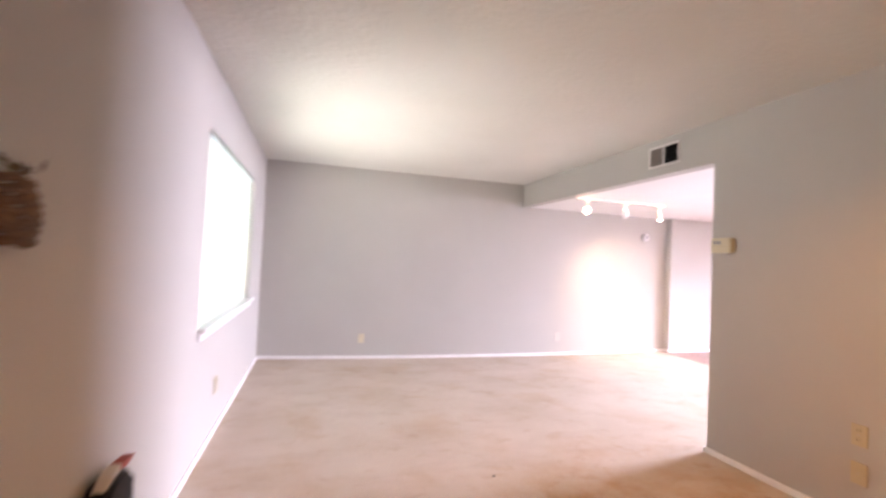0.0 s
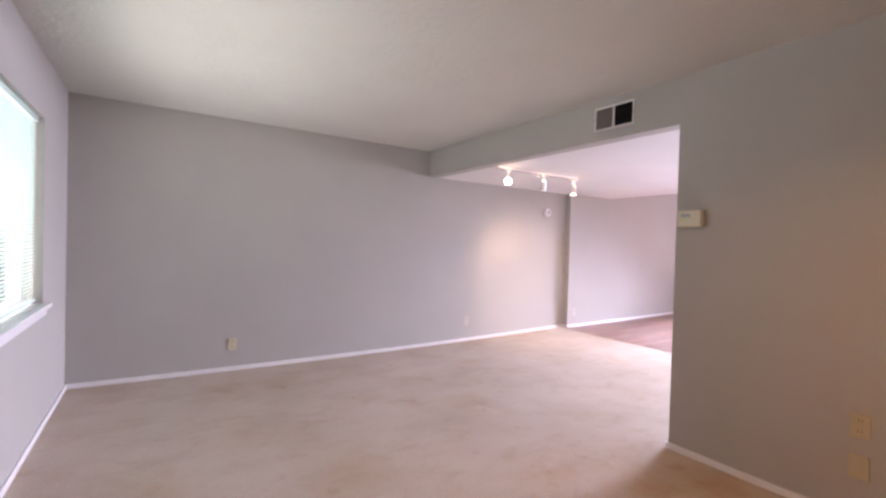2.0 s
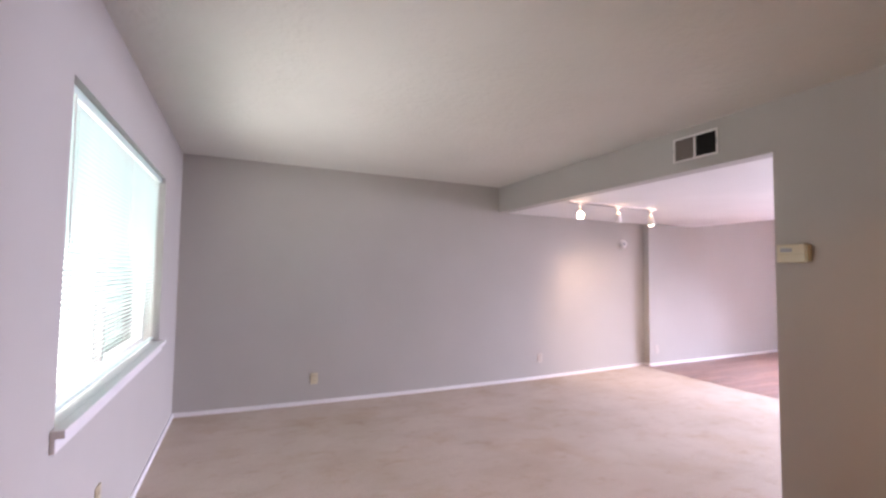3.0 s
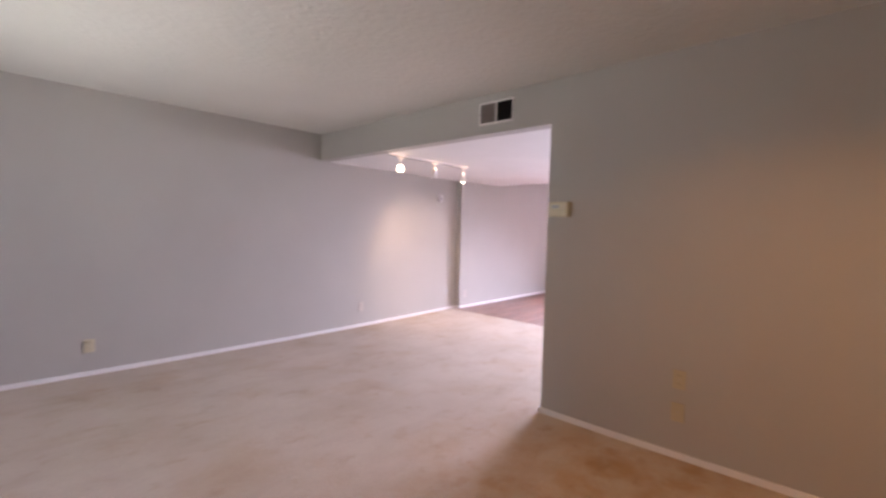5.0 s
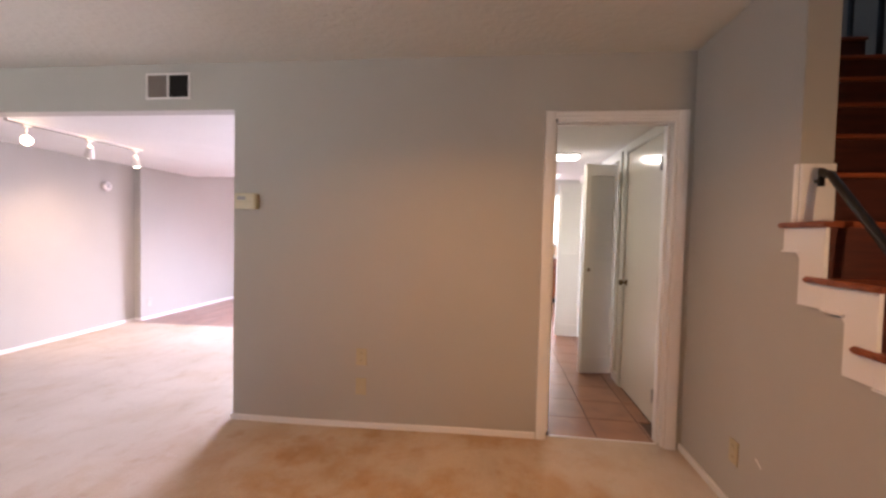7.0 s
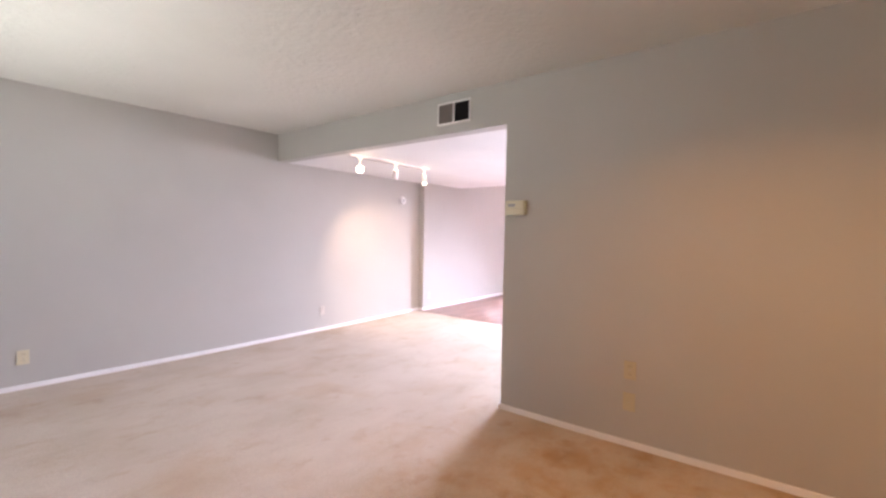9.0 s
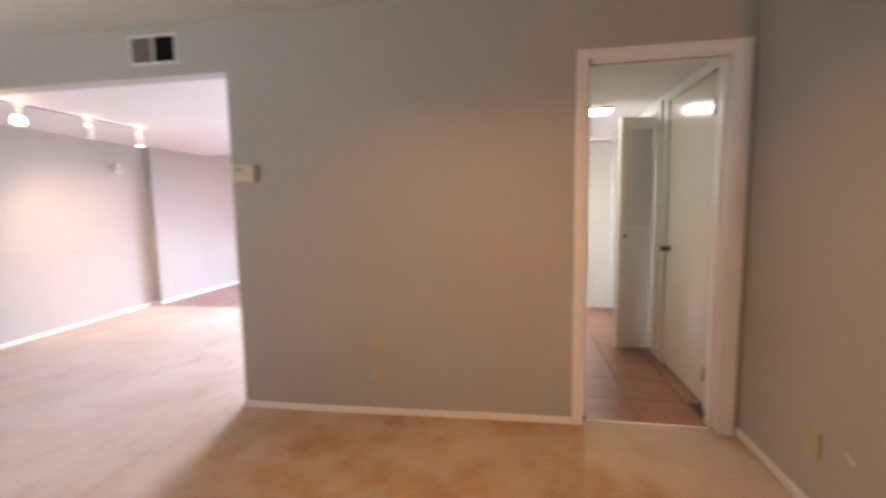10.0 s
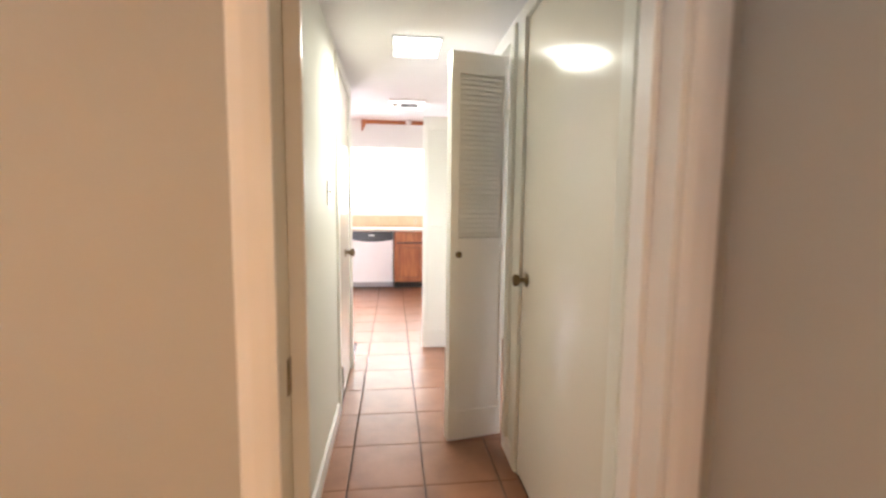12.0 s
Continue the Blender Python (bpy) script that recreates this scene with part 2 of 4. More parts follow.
def prism(bm, outline, axis, a, b):
    """Extrudes a closed outline of 2D points along an axis ('x', 'y' or 'z') from a to b."""
    def at(p, d):
        return {"x": (d, p[0], p[1]), "y": (p[0], d, p[1]), "z": (p[0], p[1], d)}[axis]
    lo = [bm.verts.new(at(p, a)) for p in outline]
    hi = [bm.verts.new(at(p, b)) for p in outline]
    n = len(outline)
    bm.faces.new(lo)
    bm.faces.new(hi[::-1])
    for i in range(n):
        bm.faces.new((lo[i], hi[i], hi[(i + 1) % n], lo[(i + 1) % n]))


def lathe(bm, profile, matrix, steps=20):
    """Turns a profile of (radius, height) about the local z axis."""
    rings = []
    for r, h in profile:
        rings.append([bm.verts.new(matrix @ Vector((r * math.cos(2 * math.pi * i / steps), r * math.sin(2 * math.pi * i / steps), h))) for i in range(steps)])
    for a, b in zip(rings, rings[1:]):
        for i in range(steps):
            bm.faces.new((a[i], a[(i + 1) % steps], b[(i + 1) % steps], b[i]))
    bm.faces.new(rings[0][::-1])
    bm.faces.new(rings[-1])


def tube(bm, points, radius, steps=8):
    """A round bar along a line of points."""
    points = [Vector(p) for p in points]
    for a, b in zip(points, points[1:]):
        d = b - a
        m = Matrix.Translation(a) @ d.to_track_quat("Z", "Y").to_matrix().to_4x4()
        lathe(bm, [(radius, -radius * 0.3), (radius, d.length + radius * 0.3)], m, steps)


def part(name, bm, material, parent=None, label="", smooth=False):
    """One mesh object from bm, under its thing if one is given."""
    bmesh.ops.recalc_face_normals(bm, faces=bm.faces)
    me = bpy.data.meshes.new(name)
    bm.to_mesh(me)
    bm.free()
    me.materials.append(material)
    if smooth:
        for p in me.polygons:
            p.use_smooth = True
    ob = new(name, me)
    ob.parent = parent
    return tagged(ob, label=label)


def boxes(name, material, parent, *dims, bevel=0.0, label=""):
    """One mesh of one or more boxes."""
    bm = bmesh.new()
    for d in dims:
        box(bm, *d, bevel=bevel)
    return part(name, bm, material, parent, label)


def thing(name, label, category, matrix=None, group=""):
    ob = new(name)
    if matrix is not None:
        ob.matrix_world = matrix
    return tagged(ob, label=label, category=category, group=group)


def structure(name, material, *dims, label="", category="wall"):
    return tagged(boxes(name, material, None, *dims), label=label, category=category, kind="structure")


# ---- plan (metres) ----
XL, XR = -0.42, 3.06          # living room: window wall and hall wall
YB, YS = 5.762, -0.34         # far wall and stair wall
H, LOW = 2.44, 2.12           # room ceiling and dropped ceiling
T = 0.12
XH = XR + T                   # hall side of the hall wall
OPEN_Y = 2.635                # edge of the wide opening
YH0, YH1 = -0.29, 0.605       # hall walls
XP, YP = 5.635, 5.668           # pier, and the wall beyond it
XW = 5.55                     # edge of the carpet
XD = 6.65                     # where the dropped ceiling ends
XE = 9.40                     # east wall
WIN = (2.985, 4.91, 0.815, 2.035)
DY0, DY1, DH = -0.245, 0.48, 2.04

# ---- floors ----
def sag(x, y):
    """How far the old room floor dips, towards the middle of its far side."""
    if x <= XL or x >= XW or y <= 0.5:
        return 0.0
    u = min(1.0, (y - 0.5) / 1.9)
    return -0.031 * math.sin(math.pi * (x - XL) / (XW - XL)) ** 0.8 * u * u * (3 - 2 * u)


def sagged(ob):
    """Lets a baseboard or a thing's mesh follow the dip of the floor."""
    for v in ob.data.vertices:
        v.co.z += sag(v.co.x, v.co.y)
    return ob


bm = bmesh.new()
for x0, x1, y0, y1 in ((XL, XR, YS, YB), (XR, XH, OPEN_Y, YB), (XH, XW, OPEN_Y - T, YB)):
    nx, ny = max(1, round((x1 - x0) / 0.2)), max(1, round((y1 - y0) / 0.2))
    rows = [[bm.verts.new((x0 + (x1 - x0) * i / nx, y0 + (y1 - y0) * j / ny, sag(x0 + (x1 - x0) * i / nx, y0 + (y1 - y0) * j / ny))) for j in range(ny + 1)] for i in range(nx + 1)]
    for i in range(nx):
        for j in range(ny):
            bm.faces.new((rows[i][j], rows[i + 1][j], rows[i + 1][j + 1], rows[i][j + 1]))
    box(bm, x0, x1, y0, y1, -0.10, -0.045)
box(bm, XR, XR + 0.05, DY0, DY1, -0.10, 0.0)
box(bm, XL, 2.6, -2.6, YS, -0.10, 0.0)
tagged(part("floor_1", bm, CARPET), label="beige wall-to-wall carpet with worn and faintly stained patches", category="floor", kind="structure")
kitchen_floor = structure("floor_2", GROUT, (XR + 0.051, XH, DY0, DY1, -0.10, -0.004), (XH + 0.001, 6.2, YH0 - 0.9, YH1 + 0.12, -0.10, -0.004), (6.2, XE, -1.7, 1.7, -0.10, -0.004),
                          label="terracotta tile floor with thin dark joints", category="floor")
family_floor = structure("floor_3", GROUT, (XW + 0.001, XE, 1.7, YB, -0.10, -0.006), (XH + 0.001, XW, 0.725, OPEN_Y - T, -0.10, -0.006),
                         label="dark reddish brown wood plank floor", category="floor")
structure("ground", YARD, (-400, -2.0, -400, 400, -0.30, -0.15), (11.5, 400, -400, 400, -0.30, -0.15),
          (-2.0, 11.5, -400, -2.8, -0.30, -0.15), (-2.0, 11.5, 6.0, 400, -0.30, -0.15), (-2.0, -0.6, -2.8, 6.0, -0.30, -0.15),
          (9.6, 11.5, -2.8, 6.0, -0.30, -0.15), label="pale ground outside the windows", category="ground")

# ---- ceilings ----
structure("ceiling_1", CEILING_TEX, (XL, XR, YS, YB, H, H + 0.12), label="off-white knockdown textured ceiling", category="ceiling")
structure("ceiling_2", CEILING_LOW, (XH, XD, YH0 - 0.9, YB, LOW, H), label="lower white textured ceiling over dining area and hall", category="ceiling")
structure("ceiling_3", CEILING_LOW, (XD, XE, -1.8, YB, H, H + 0.12), label="white ceiling of kitchen and family room", category="ceiling")
structure("ceiling_4", CEILING_LOW, (XL - 0.2, 5.6, -2.6, YS - T, 4.8, 4.9), label="white ceiling high over the staircase", category="ceiling")

# ---- walls ----
w0, w1, wz0, wz1 = WIN
structure("wall_west", PAINT_GREY, (XL - 0.16, XL, -2.6, w0, -0.1, H), (XL - 0.16, XL, w1, YB + T, -0.1, H),
          (XL - 0.16, XL, w0, w1, -0.1, wz0), (XL - 0.16, XL, w0, w1, wz1, H), (XL - 0.16, XL, -2.6, YS - T, H, 4.8),
          label="light grey painted wall with a wide window")
structure("wall_north", PAINT_GREY, (XL, XP, YB, YB + T, -0.1, H), (XP, XE, YP, YB + T, -0.1, H),
          label="long light grey painted wall with a shallow pier step")
structure("wall_header", PAINT_GREY, (XR, XH, OPEN_Y, YB, LOW, H), label="grey painted dropped header over the wide opening")
structure("wall_hall", PAINT_GREY, (XR, XH, DY1 + 0.0225, OPEN_Y, -0.1, H), (XR, XH, DY0, DY1 + 0.0225, DH + 0.02, H),
          (XR, XH, YS, DY0, -0.1, H), label="grey painted wall with a wide opening and a narrow doorway")
# stair wall: full height beyond the jamb, stepped below the stairs
RISE, RUN = 0.204, 0.229
T1Z, T1X = 1.383, 1.93        # top and front of the tread at the jamb
JX = 2.125
outline = [(XH, -0.1), (XH, H), (JX, H), (JX, T1Z - 0.03)]
x, z = T1X + 0.03, T1Z - 0.03
outline.append((x, z))
for k in range(6):
    z -= RISE
    outline.append((x, max(z, 0.02)))
    x -= RUN
    outline.append((x, max(z, 0.02)))
outline.append((x, -0.1))
bm = bmesh.new()
prism(bm, outline, "y", YS - T, YS)
tagged(part("wall_stairs", bm, PAINT_GREY), label="grey painted wall stepped along the side of the stairs", category="wall", kind="structure")
structure("wall_hall_south", PAINT_WHITE, (XH, 3.35, YH0 - T, YH0, -0.1, LOW), (3.35, 4.16, YH0 - T, YH0, 2.045, LOW),
          (4.16, 4.40, YH0 - T, YH0, -0.1, LOW), (4.40, 6.02, YH0 - T, YH0, 2.02, LOW), (6.02, 6.2, YH0 - T, YH0, -0.1, LOW),
          (6.2, 6.2 + T, -1.8, YH0, -0.1, LOW), (4.28, 4.28 + T, -1.19, YH0 - T, -0.1, LOW), (4.40, 6.2, -1.19, -1.10, -0.1, LOW),
          label="glossy white hall wall with closet openings")
structure("wall_hall_north", HALL_PAINT, (XH, 4.86, YH1, YH1 + T, -0.1, LOW), (4.86, 5.58, YH1, YH1 + T, 2.035, LOW), (5.58, 5.70, YH1, YH1 + T, -0.1, LOW),
          (5.58, 5.70, YH1 + T, 1.58, -0.1, LOW), (XH, 5.58, 1.58, 1.70, -0.1, LOW),
          label="glossy white hall wall with a door")
structure("wall_east", PAINT_WHITE, (XE, XE + T, -1.8, -0.98, -0.1, H), (XE, XE + T, -0.98, 1.28, -0.1, 1.12), (XE, XE + T, -0.98, 1.28, 2.12, H),
          (XE, XE + T, 1.28, 1.8, -0.1, H), (XE, XE + T, 1.8, 4.8, 2.08, H), (XE, XE + T, 4.8, YB + T, -0.1, H),
          label="white wall with a kitchen window and a wide patio opening")
structure("wall_kitchen_south", PAINT_WHITE, (6.2 + T, XE, -1.8 - T, -1.8, -0.1, H), label="plain white kitchen wall")
structure("wall_foyer", PAINT_GREY, (XL - 0.16, 5.6, -2.6 - T, -2.6, -0.1, 4.8), (5.6, 5.6 + T, -2.6, -1.19, LOW, 4.8), (XL, XR, YS - T, YS, H + 0.12, 4.8),
          (XR, 5.6, YS - T, YS, H, 4.8), label="grey wall round the staircase")
structure("wall_under_stairs", PAINT_GREY, (3.3, 3.3 + 0.05, -1.19, YH0 - T, -0.1, LOW), label="plain grey partition under the stairs")

# ---- baseboards ----
BH, BT = 0.040, 0.014


def skirting(name, *dims):
    bm = bmesh.new()
    for d in dims:
        along = 0 if d[1] - d[0] > d[3] - d[2] else 2
        n = max(1, round((d[along + 1] - d[along]) / 0.5))
        for k in range(n):
            e = list(d)
            e[along] = d[along] + (d[along + 1] - d[along]) * k / n
            e[along + 1] = d[along] + (d[along + 1] - d[along]) * (k + 1) / n
            lo, hi = (e[0], e[1]) if along == 0 else (e[2], e[3])
            across = (e[2], e[3]) if along == 0 else (e[0], e[1])
            z0, z1 = e[4], e[5]
            front = [(across[0], z0), (across[1], z0), (across[1], z1 - 0.003), (across[1] - 0.003, z1), (across[0] + 0.003, z1), (across[0], z1 - 0.003)]
            prism(bm, front, "x" if along == 0 else "y", lo, hi)
    tagged(sagged(part(name, bm, TRIM_WHITE)), label="low white painted baseboard", category="baseboard", kind="structure")


skirting("baseboard_1", (XL, XL + BT, YS, YB, 0.001, BH), (XL + BT + 0.001, XP, YB - BT, YB, 0.001, BH))
skirting("baseboard_2", (XR - BT, XR, 0.55, OPEN_Y, 0.001, BH), (XR - BT, XH, OPEN_Y + 0.001, OPEN_Y + BT, 0.001, BH))
skirting("baseboard_3", (0.4, XR, YS, YS + BT, 0.001, BH))
skirting("baseboard_4", (XP - BT, XP, YP, YB - BT - 0.001, 0.001, BH), (XP + 0.001, XE, YP - BT, YP, 0.001, BH))
skirting("baseboard_5", (XH, 4.79, YH1 - BT, YH1, -0.003, 0.085), (5.66, 5.70 + BT, YH1 - BT, YH1, -0.003, 0.085))
skirting("baseboard_6", (4.235, 4.40, YH0, YH0 + BT, -0.003, 0.085), (XH, 3.298, YH0, YH0 + BT, -0.003, 0.085))

# ---- window with mini blind ----
win = thing("window_1", "wide white sliding window with a wooden sill and lowered mini blind", "window")
tagged(win, kind="structure")
xo = XL - 0.16
boxes("window_frame", TRIM_WHITE, win, (xo, xo + 0.06, w0, w0 + 0.045, wz0, wz1), (xo, xo + 0.06, w1 - 0.045, w1, wz0, wz1),
      (xo, xo + 0.06, w0 + 0.045, w1 - 0.045, wz0, wz0 + 0.045), (xo, xo + 0.06, w0 + 0.045, w1 - 0.045, wz1 - 0.045, wz1))
boxes("mullion", GREY_METAL, win, (xo + 0.005, xo + 0.05, 3.958, 3.990, wz0 + 0.046, wz1 - 0.046), bevel=0.004, label="blue-grey metal meeting rail")
for a, b in ((w0 + 0.046, 3.957), (3.991, w1 - 0.046)):
    pane = boxes("pane", GLASS, win, (xo + 0.02, xo + 0.026, a, b, wz0 + 0.046, wz1 - 0.046))
    pane.visible_shadow = False
bm = bmesh.new()
box(bm, XL - 0.099, XL + 0.0003, w0 + 0.001, w1 - 0.001, wz0 - 0.016, wz0 + 0.010, bevel=0.004)
box(bm, XL + 0.0005, XL + 0.042, w0 - 0.04, w1 + 0.04, wz0 - 0.018, wz0 + 0.010, bevel=0.004)
part("window_sill", bm, TRIM_WHITE, win, "white painted sill board")
boxes("apron", TRIM_WHITE, win, (XL, XL + 0.016, w0 - 0.035, w1 + 0.035, wz0 - 0.068, wz0 - 0.019), bevel=0.004)
blind = thing("mini_blind", "white horizontal mini blind lowered in the window, its slats half open", "window blind")
xb = XL - 0.045
boxes("headrail", BLIND, blind, (xb - 0.018, xb + 0.018, w0 + 0.008, w1 - 0.008, wz1 - 0.038, wz1 - 0.003), bevel=0.003)
boxes("bottom_rail", BLIND, blind, (xb - 0.013, xb + 0.013, w0 + 0.012, w1 - 0.012, wz0 + 0.028, wz0 + 0.042), bevel=0.003)
slat_mesh = None
tilt = radians(41)
zs = wz0 + 0.062
while zs < wz1 - 0.05:
    if slat_mesh is None:
        bm = bmesh.new()
        pts = []
        for i in range(5):
            u = (i - 2) / 2 * 0.0125
            pts.append((u * math.cos(tilt), u * math.sin(tilt) + 0.0014 * (1 - (u / 0.0125) ** 2)))
        prism(bm, pts + [(p[0], p[1] - 0.0006) for p in pts[::-1]], "y", w0 + 0.014, w1 - 0.014)
        # prism along y takes (x, z) pairs
        first = part("slat", bm, BLIND, blind)
        first.location = (xb, 0, zs)
        slat_mesh = first.data
    else:
        s = new("slat", slat_mesh)
        s.parent = blind
        s.location = (xb, 0, zs)
    zs += 0.0215
for y in (w0 + 0.18, 4.02, w1 - 0.18):
    bm = bmesh.new()
    tube(bm, [(xb + 0.0135, y, wz0 + 0.04), (xb + 0.0135, y, wz1 - 0.03)], 0.0008, 5)
    part("ladder_cord", bm, WHITE_PLASTIC, blind)
bm = bmesh.new()
tube(bm, [(xb + 0.024, w0 + 0.10, wz1 - 0.04), (xb + 0.026, w0 + 0.105, wz1 - 0.62)], 0.003, 6)
part("tilt_wand", bm, WHITE_PLASTIC, blind, "clear plastic wand")

# ---- kitchen window and patio door (daylight from the east) ----
kw = thing("window_2", "bright white kitchen window above the worktop", "window")
tagged(kw, kind="structure")
boxes("window_frame", TRIM_WHITE, kw, (XE + 0.02, XE + 0.08, -0.98, -0.93, 1.12, 2.12), (XE + 0.02, XE + 0.08, 1.23, 1.28, 1.12, 2.12),
      (XE + 0.02, XE + 0.08, -0.93, 1.23, 1.12, 1.16), (XE + 0.02, XE + 0.08, -0.93, 1.23, 2.08, 2.12))
pane = boxes("pane", GLASS, kw, (XE + 0.04, XE + 0.046, -0.93, 1.23, 1.16, 2.08))
pane.visible_shadow = False
boxes("window_sill", TRIM_WHITE, kw, (XE - 0.03, XE + 0.02, -1.02, 1.32, 1.10, 1.119), bevel=0.004)
pd = thing("door_1", "wide glazed patio door", "door")
tagged(pd, kind="structure")
boxes("door_frame", TRIM_WHITE, pd, (XE + 0.02, XE + 0.08, 1.8, 1.86, 0, 2.08), (XE + 0.02, XE + 0.08, 4.74, 4.8, 0, 2.08),
      (XE + 0.02, XE + 0.08, 3.27, 3.33, 0, 2.02), (XE + 0.02, XE + 0.08, 1.86, 4.74, 2.02, 2.08))
for a, b in ((1.86, 3.27), (3.33, 4.74)):
    pane = boxes("pane", GLASS, pd, (XE + 0.04, XE + 0.046, a, b, 0.02, 2.02))
    pane.visible_shadow = False

# ---- hall doorway: casing, jambs and pocket door ----
dw = thing("door_2", "white painted doorway with moulded casing, stops and no door leaf", "doorway")
tagged(dw, kind="structure")
CW = 0.064
HW = 0.047


def casing(name, x_face, way, y0, y1, z1, parent, material=TRIM_WHITE, floor=0.001):
    """Moulded casing round an opening in a wall that faces along x; way is -1 or 1, the side on which it stands proud."""
    def leg(a, b, outer_low):
        s = -1 if outer_low else 1
        inner = a if not outer_low else b
        outer = b if not outer_low else a
        pts = [(x_face, inner), (x_face + way * 0.009, inner), (x_face + way * 0.014, inner + s * 0.014),
               (x_face + way * 0.018, inner + s * 0.040), (x_face + way * 0.018, outer - s * 0.004), (x_face + way * 0.013, outer), (x_face, outer)]
        bm = bmesh.new()
        prism(bm, pts, "z", floor, z1 + HW)
        part(name, bm, material, parent)
    leg(y1, y1 + CW, False)
    leg(y0 - CW, y0, True)
    pts = [(x_face, z1), (x_face + way * 0.009, z1), (x_face + way * 0.013, z1 + 0.010), (x_face + way * 0.012, z1 + 0.024),
           (x_face + way * 0.019, z1 + 0.030), (x_face + way * 0.019, z1 + HW - 0.005), (x_face + way * 0.013, z1 + HW), (x_face, z1 + HW)]
    bm = bmesh.new()
    prism(bm, pts, "y", y0 + 0.0005, y1 - 0.0005)
    part(name, bm, material, parent)


casing("casing", XR, -1, DY0, DY1, DH, dw)
casing("casing", XH, 1, DY0, DY1, DH, dw)
mid = XR + 0.06
boxes("jamb", PAINT_CREAM, dw, (XR, XH, DY1 + 0.006, DY1 + 0.022, 0.001, DH), bevel=0.002, label="glossy painted jamb")
boxes("door_stop", TRIM_WHITE, dw, (XH - 0.015, XH - 0.001, DY1 - 0.027, DY1 + 0.0055, 0.001, DH - 0.0165), bevel=0.003)
boxes("jamb", TRIM_WHITE, dw, (XR, XH, DY0 + 0.0005, DY0 + 0.016, 0.001, DH), bevel=0.002)
boxes("door_stop", TRIM_WHITE, dw, (mid + 0.006, XH, DY0 + 0.0165, DY0 + 0.032, 0.001, DH - 0.0165))
boxes("head_jamb", TRIM_WHITE, dw, (XR, mid - 0.022, DY0 + 0.016, DY1 - 0.016, DH - 0.016, DH - 0.0005), (mid + 0.022, XH, DY0 + 0.016, DY1 - 0.016, DH - 0.016, DH - 0.0005))
boxes("track_slot", SLOT, dw, (mid - 0.0215, mid + 0.0215, DY0 + 0.016, DY1 - 0.016, DH - 0.006, DH + 0.01), label="dark sliding track slot in the head")
boxes("strike_plate", BRONZE, dw, (XH - 0.040, XH - 0.0155, DY1 + 0.0035, DY1 + 0.0058, 0.87, 0.94), label="dark brass strike plate")
boxes("threshold", TRIM_WHITE, dw, (XR + 0.042, XR + 0.058, DY0 + 0.028, DY1 - 0.028, 0.0005, 0.004), bevel=0.002, label="pale carpet edge strip")


# ---- hinged doors of the hall ----
def knob(parent, matrix, name="knob"):
    k = bmesh.new()
    lathe(k, [(0.030, 0), (0.030, 0.004), (0.012, 0.008), (0.011, 0.028), (0.022, 0.036), (0.027, 0.048), (0.024, 0.058), (0.012, 0.063)], matrix, 18)
    return part(name, k, BRONZE, parent, "aged brass round knob", smooth=True)


def flat_door(label, x0, x1, y_face, way, z1, knob_x, hinge_x, casing_mat):
    """A flush slab door in a wall that faces along y; way is the side into the hall."""
    d = thing("hall_door", label, "door")
    boxes("leaf", PAINT_CREAM, d, (x0 + 0.004, x1 - 0.004, y_face - way * 0.036 if way > 0 else y_face, y_face if way > 0 else y_face + 0.036, 0.008, z1 - 0.004), bevel=0.002)
    for a, b in ((x0 - 0.06, x0 - 0.001), (x1 + 0.001, x1 + 0.06)):
        bm = bmesh.new()
        box(bm, a, b, min(y_face, y_face + way * 0.016), max(y_face, y_face + way * 0.016), -0.003, z1 + 0.058, bevel=0.004)
        part("casing", bm, PAINT_WHITE, d)
    bm = bmesh.new()
    box(bm, x0 - 0.0005, x1 + 0.0005, min(y_face, y_face + way * 0.016), max(y_face, y_face + way * 0.016), z1, z1 + 0.056, bevel=0.004)
    part("casing", bm, PAINT_WHITE, d)
    for z in (0.22, 1.82):
        bm = bmesh.new()
        tube(bm, [(hinge_x, y_face + way * 0.020, z - 0.045), (hinge_x, y_face + way * 0.020, z + 0.045)], 0.007, 8)
        box(bm, hinge_x - 0.001, hinge_x + 0.002, min(y_face, y_face + way * 0.02), max(y_face, y_face + way * 0.02), z - 0.045, z + 0.045)
        part("hinge", bm, STEEL, d, "painted steel hinge barrel")
    knob(d, Matrix.Translation((knob_x, y_face + way * 0.001, 0.925)) @ pose(0, 0, 0, -90 * way, 0, 0))
    return d


flat_door("closed cream gloss flush closet door with an aged brass knob", 3.36, 4.17, YH0, 1, 2.04, 4.10, 3.366, PAINT_WHITE)
flat_door("closed white gloss flush door with a dark brass knob", 4.87, 5.57, YH1, -1, 2.03, 5.26, 4.874, PAINT_WHITE)


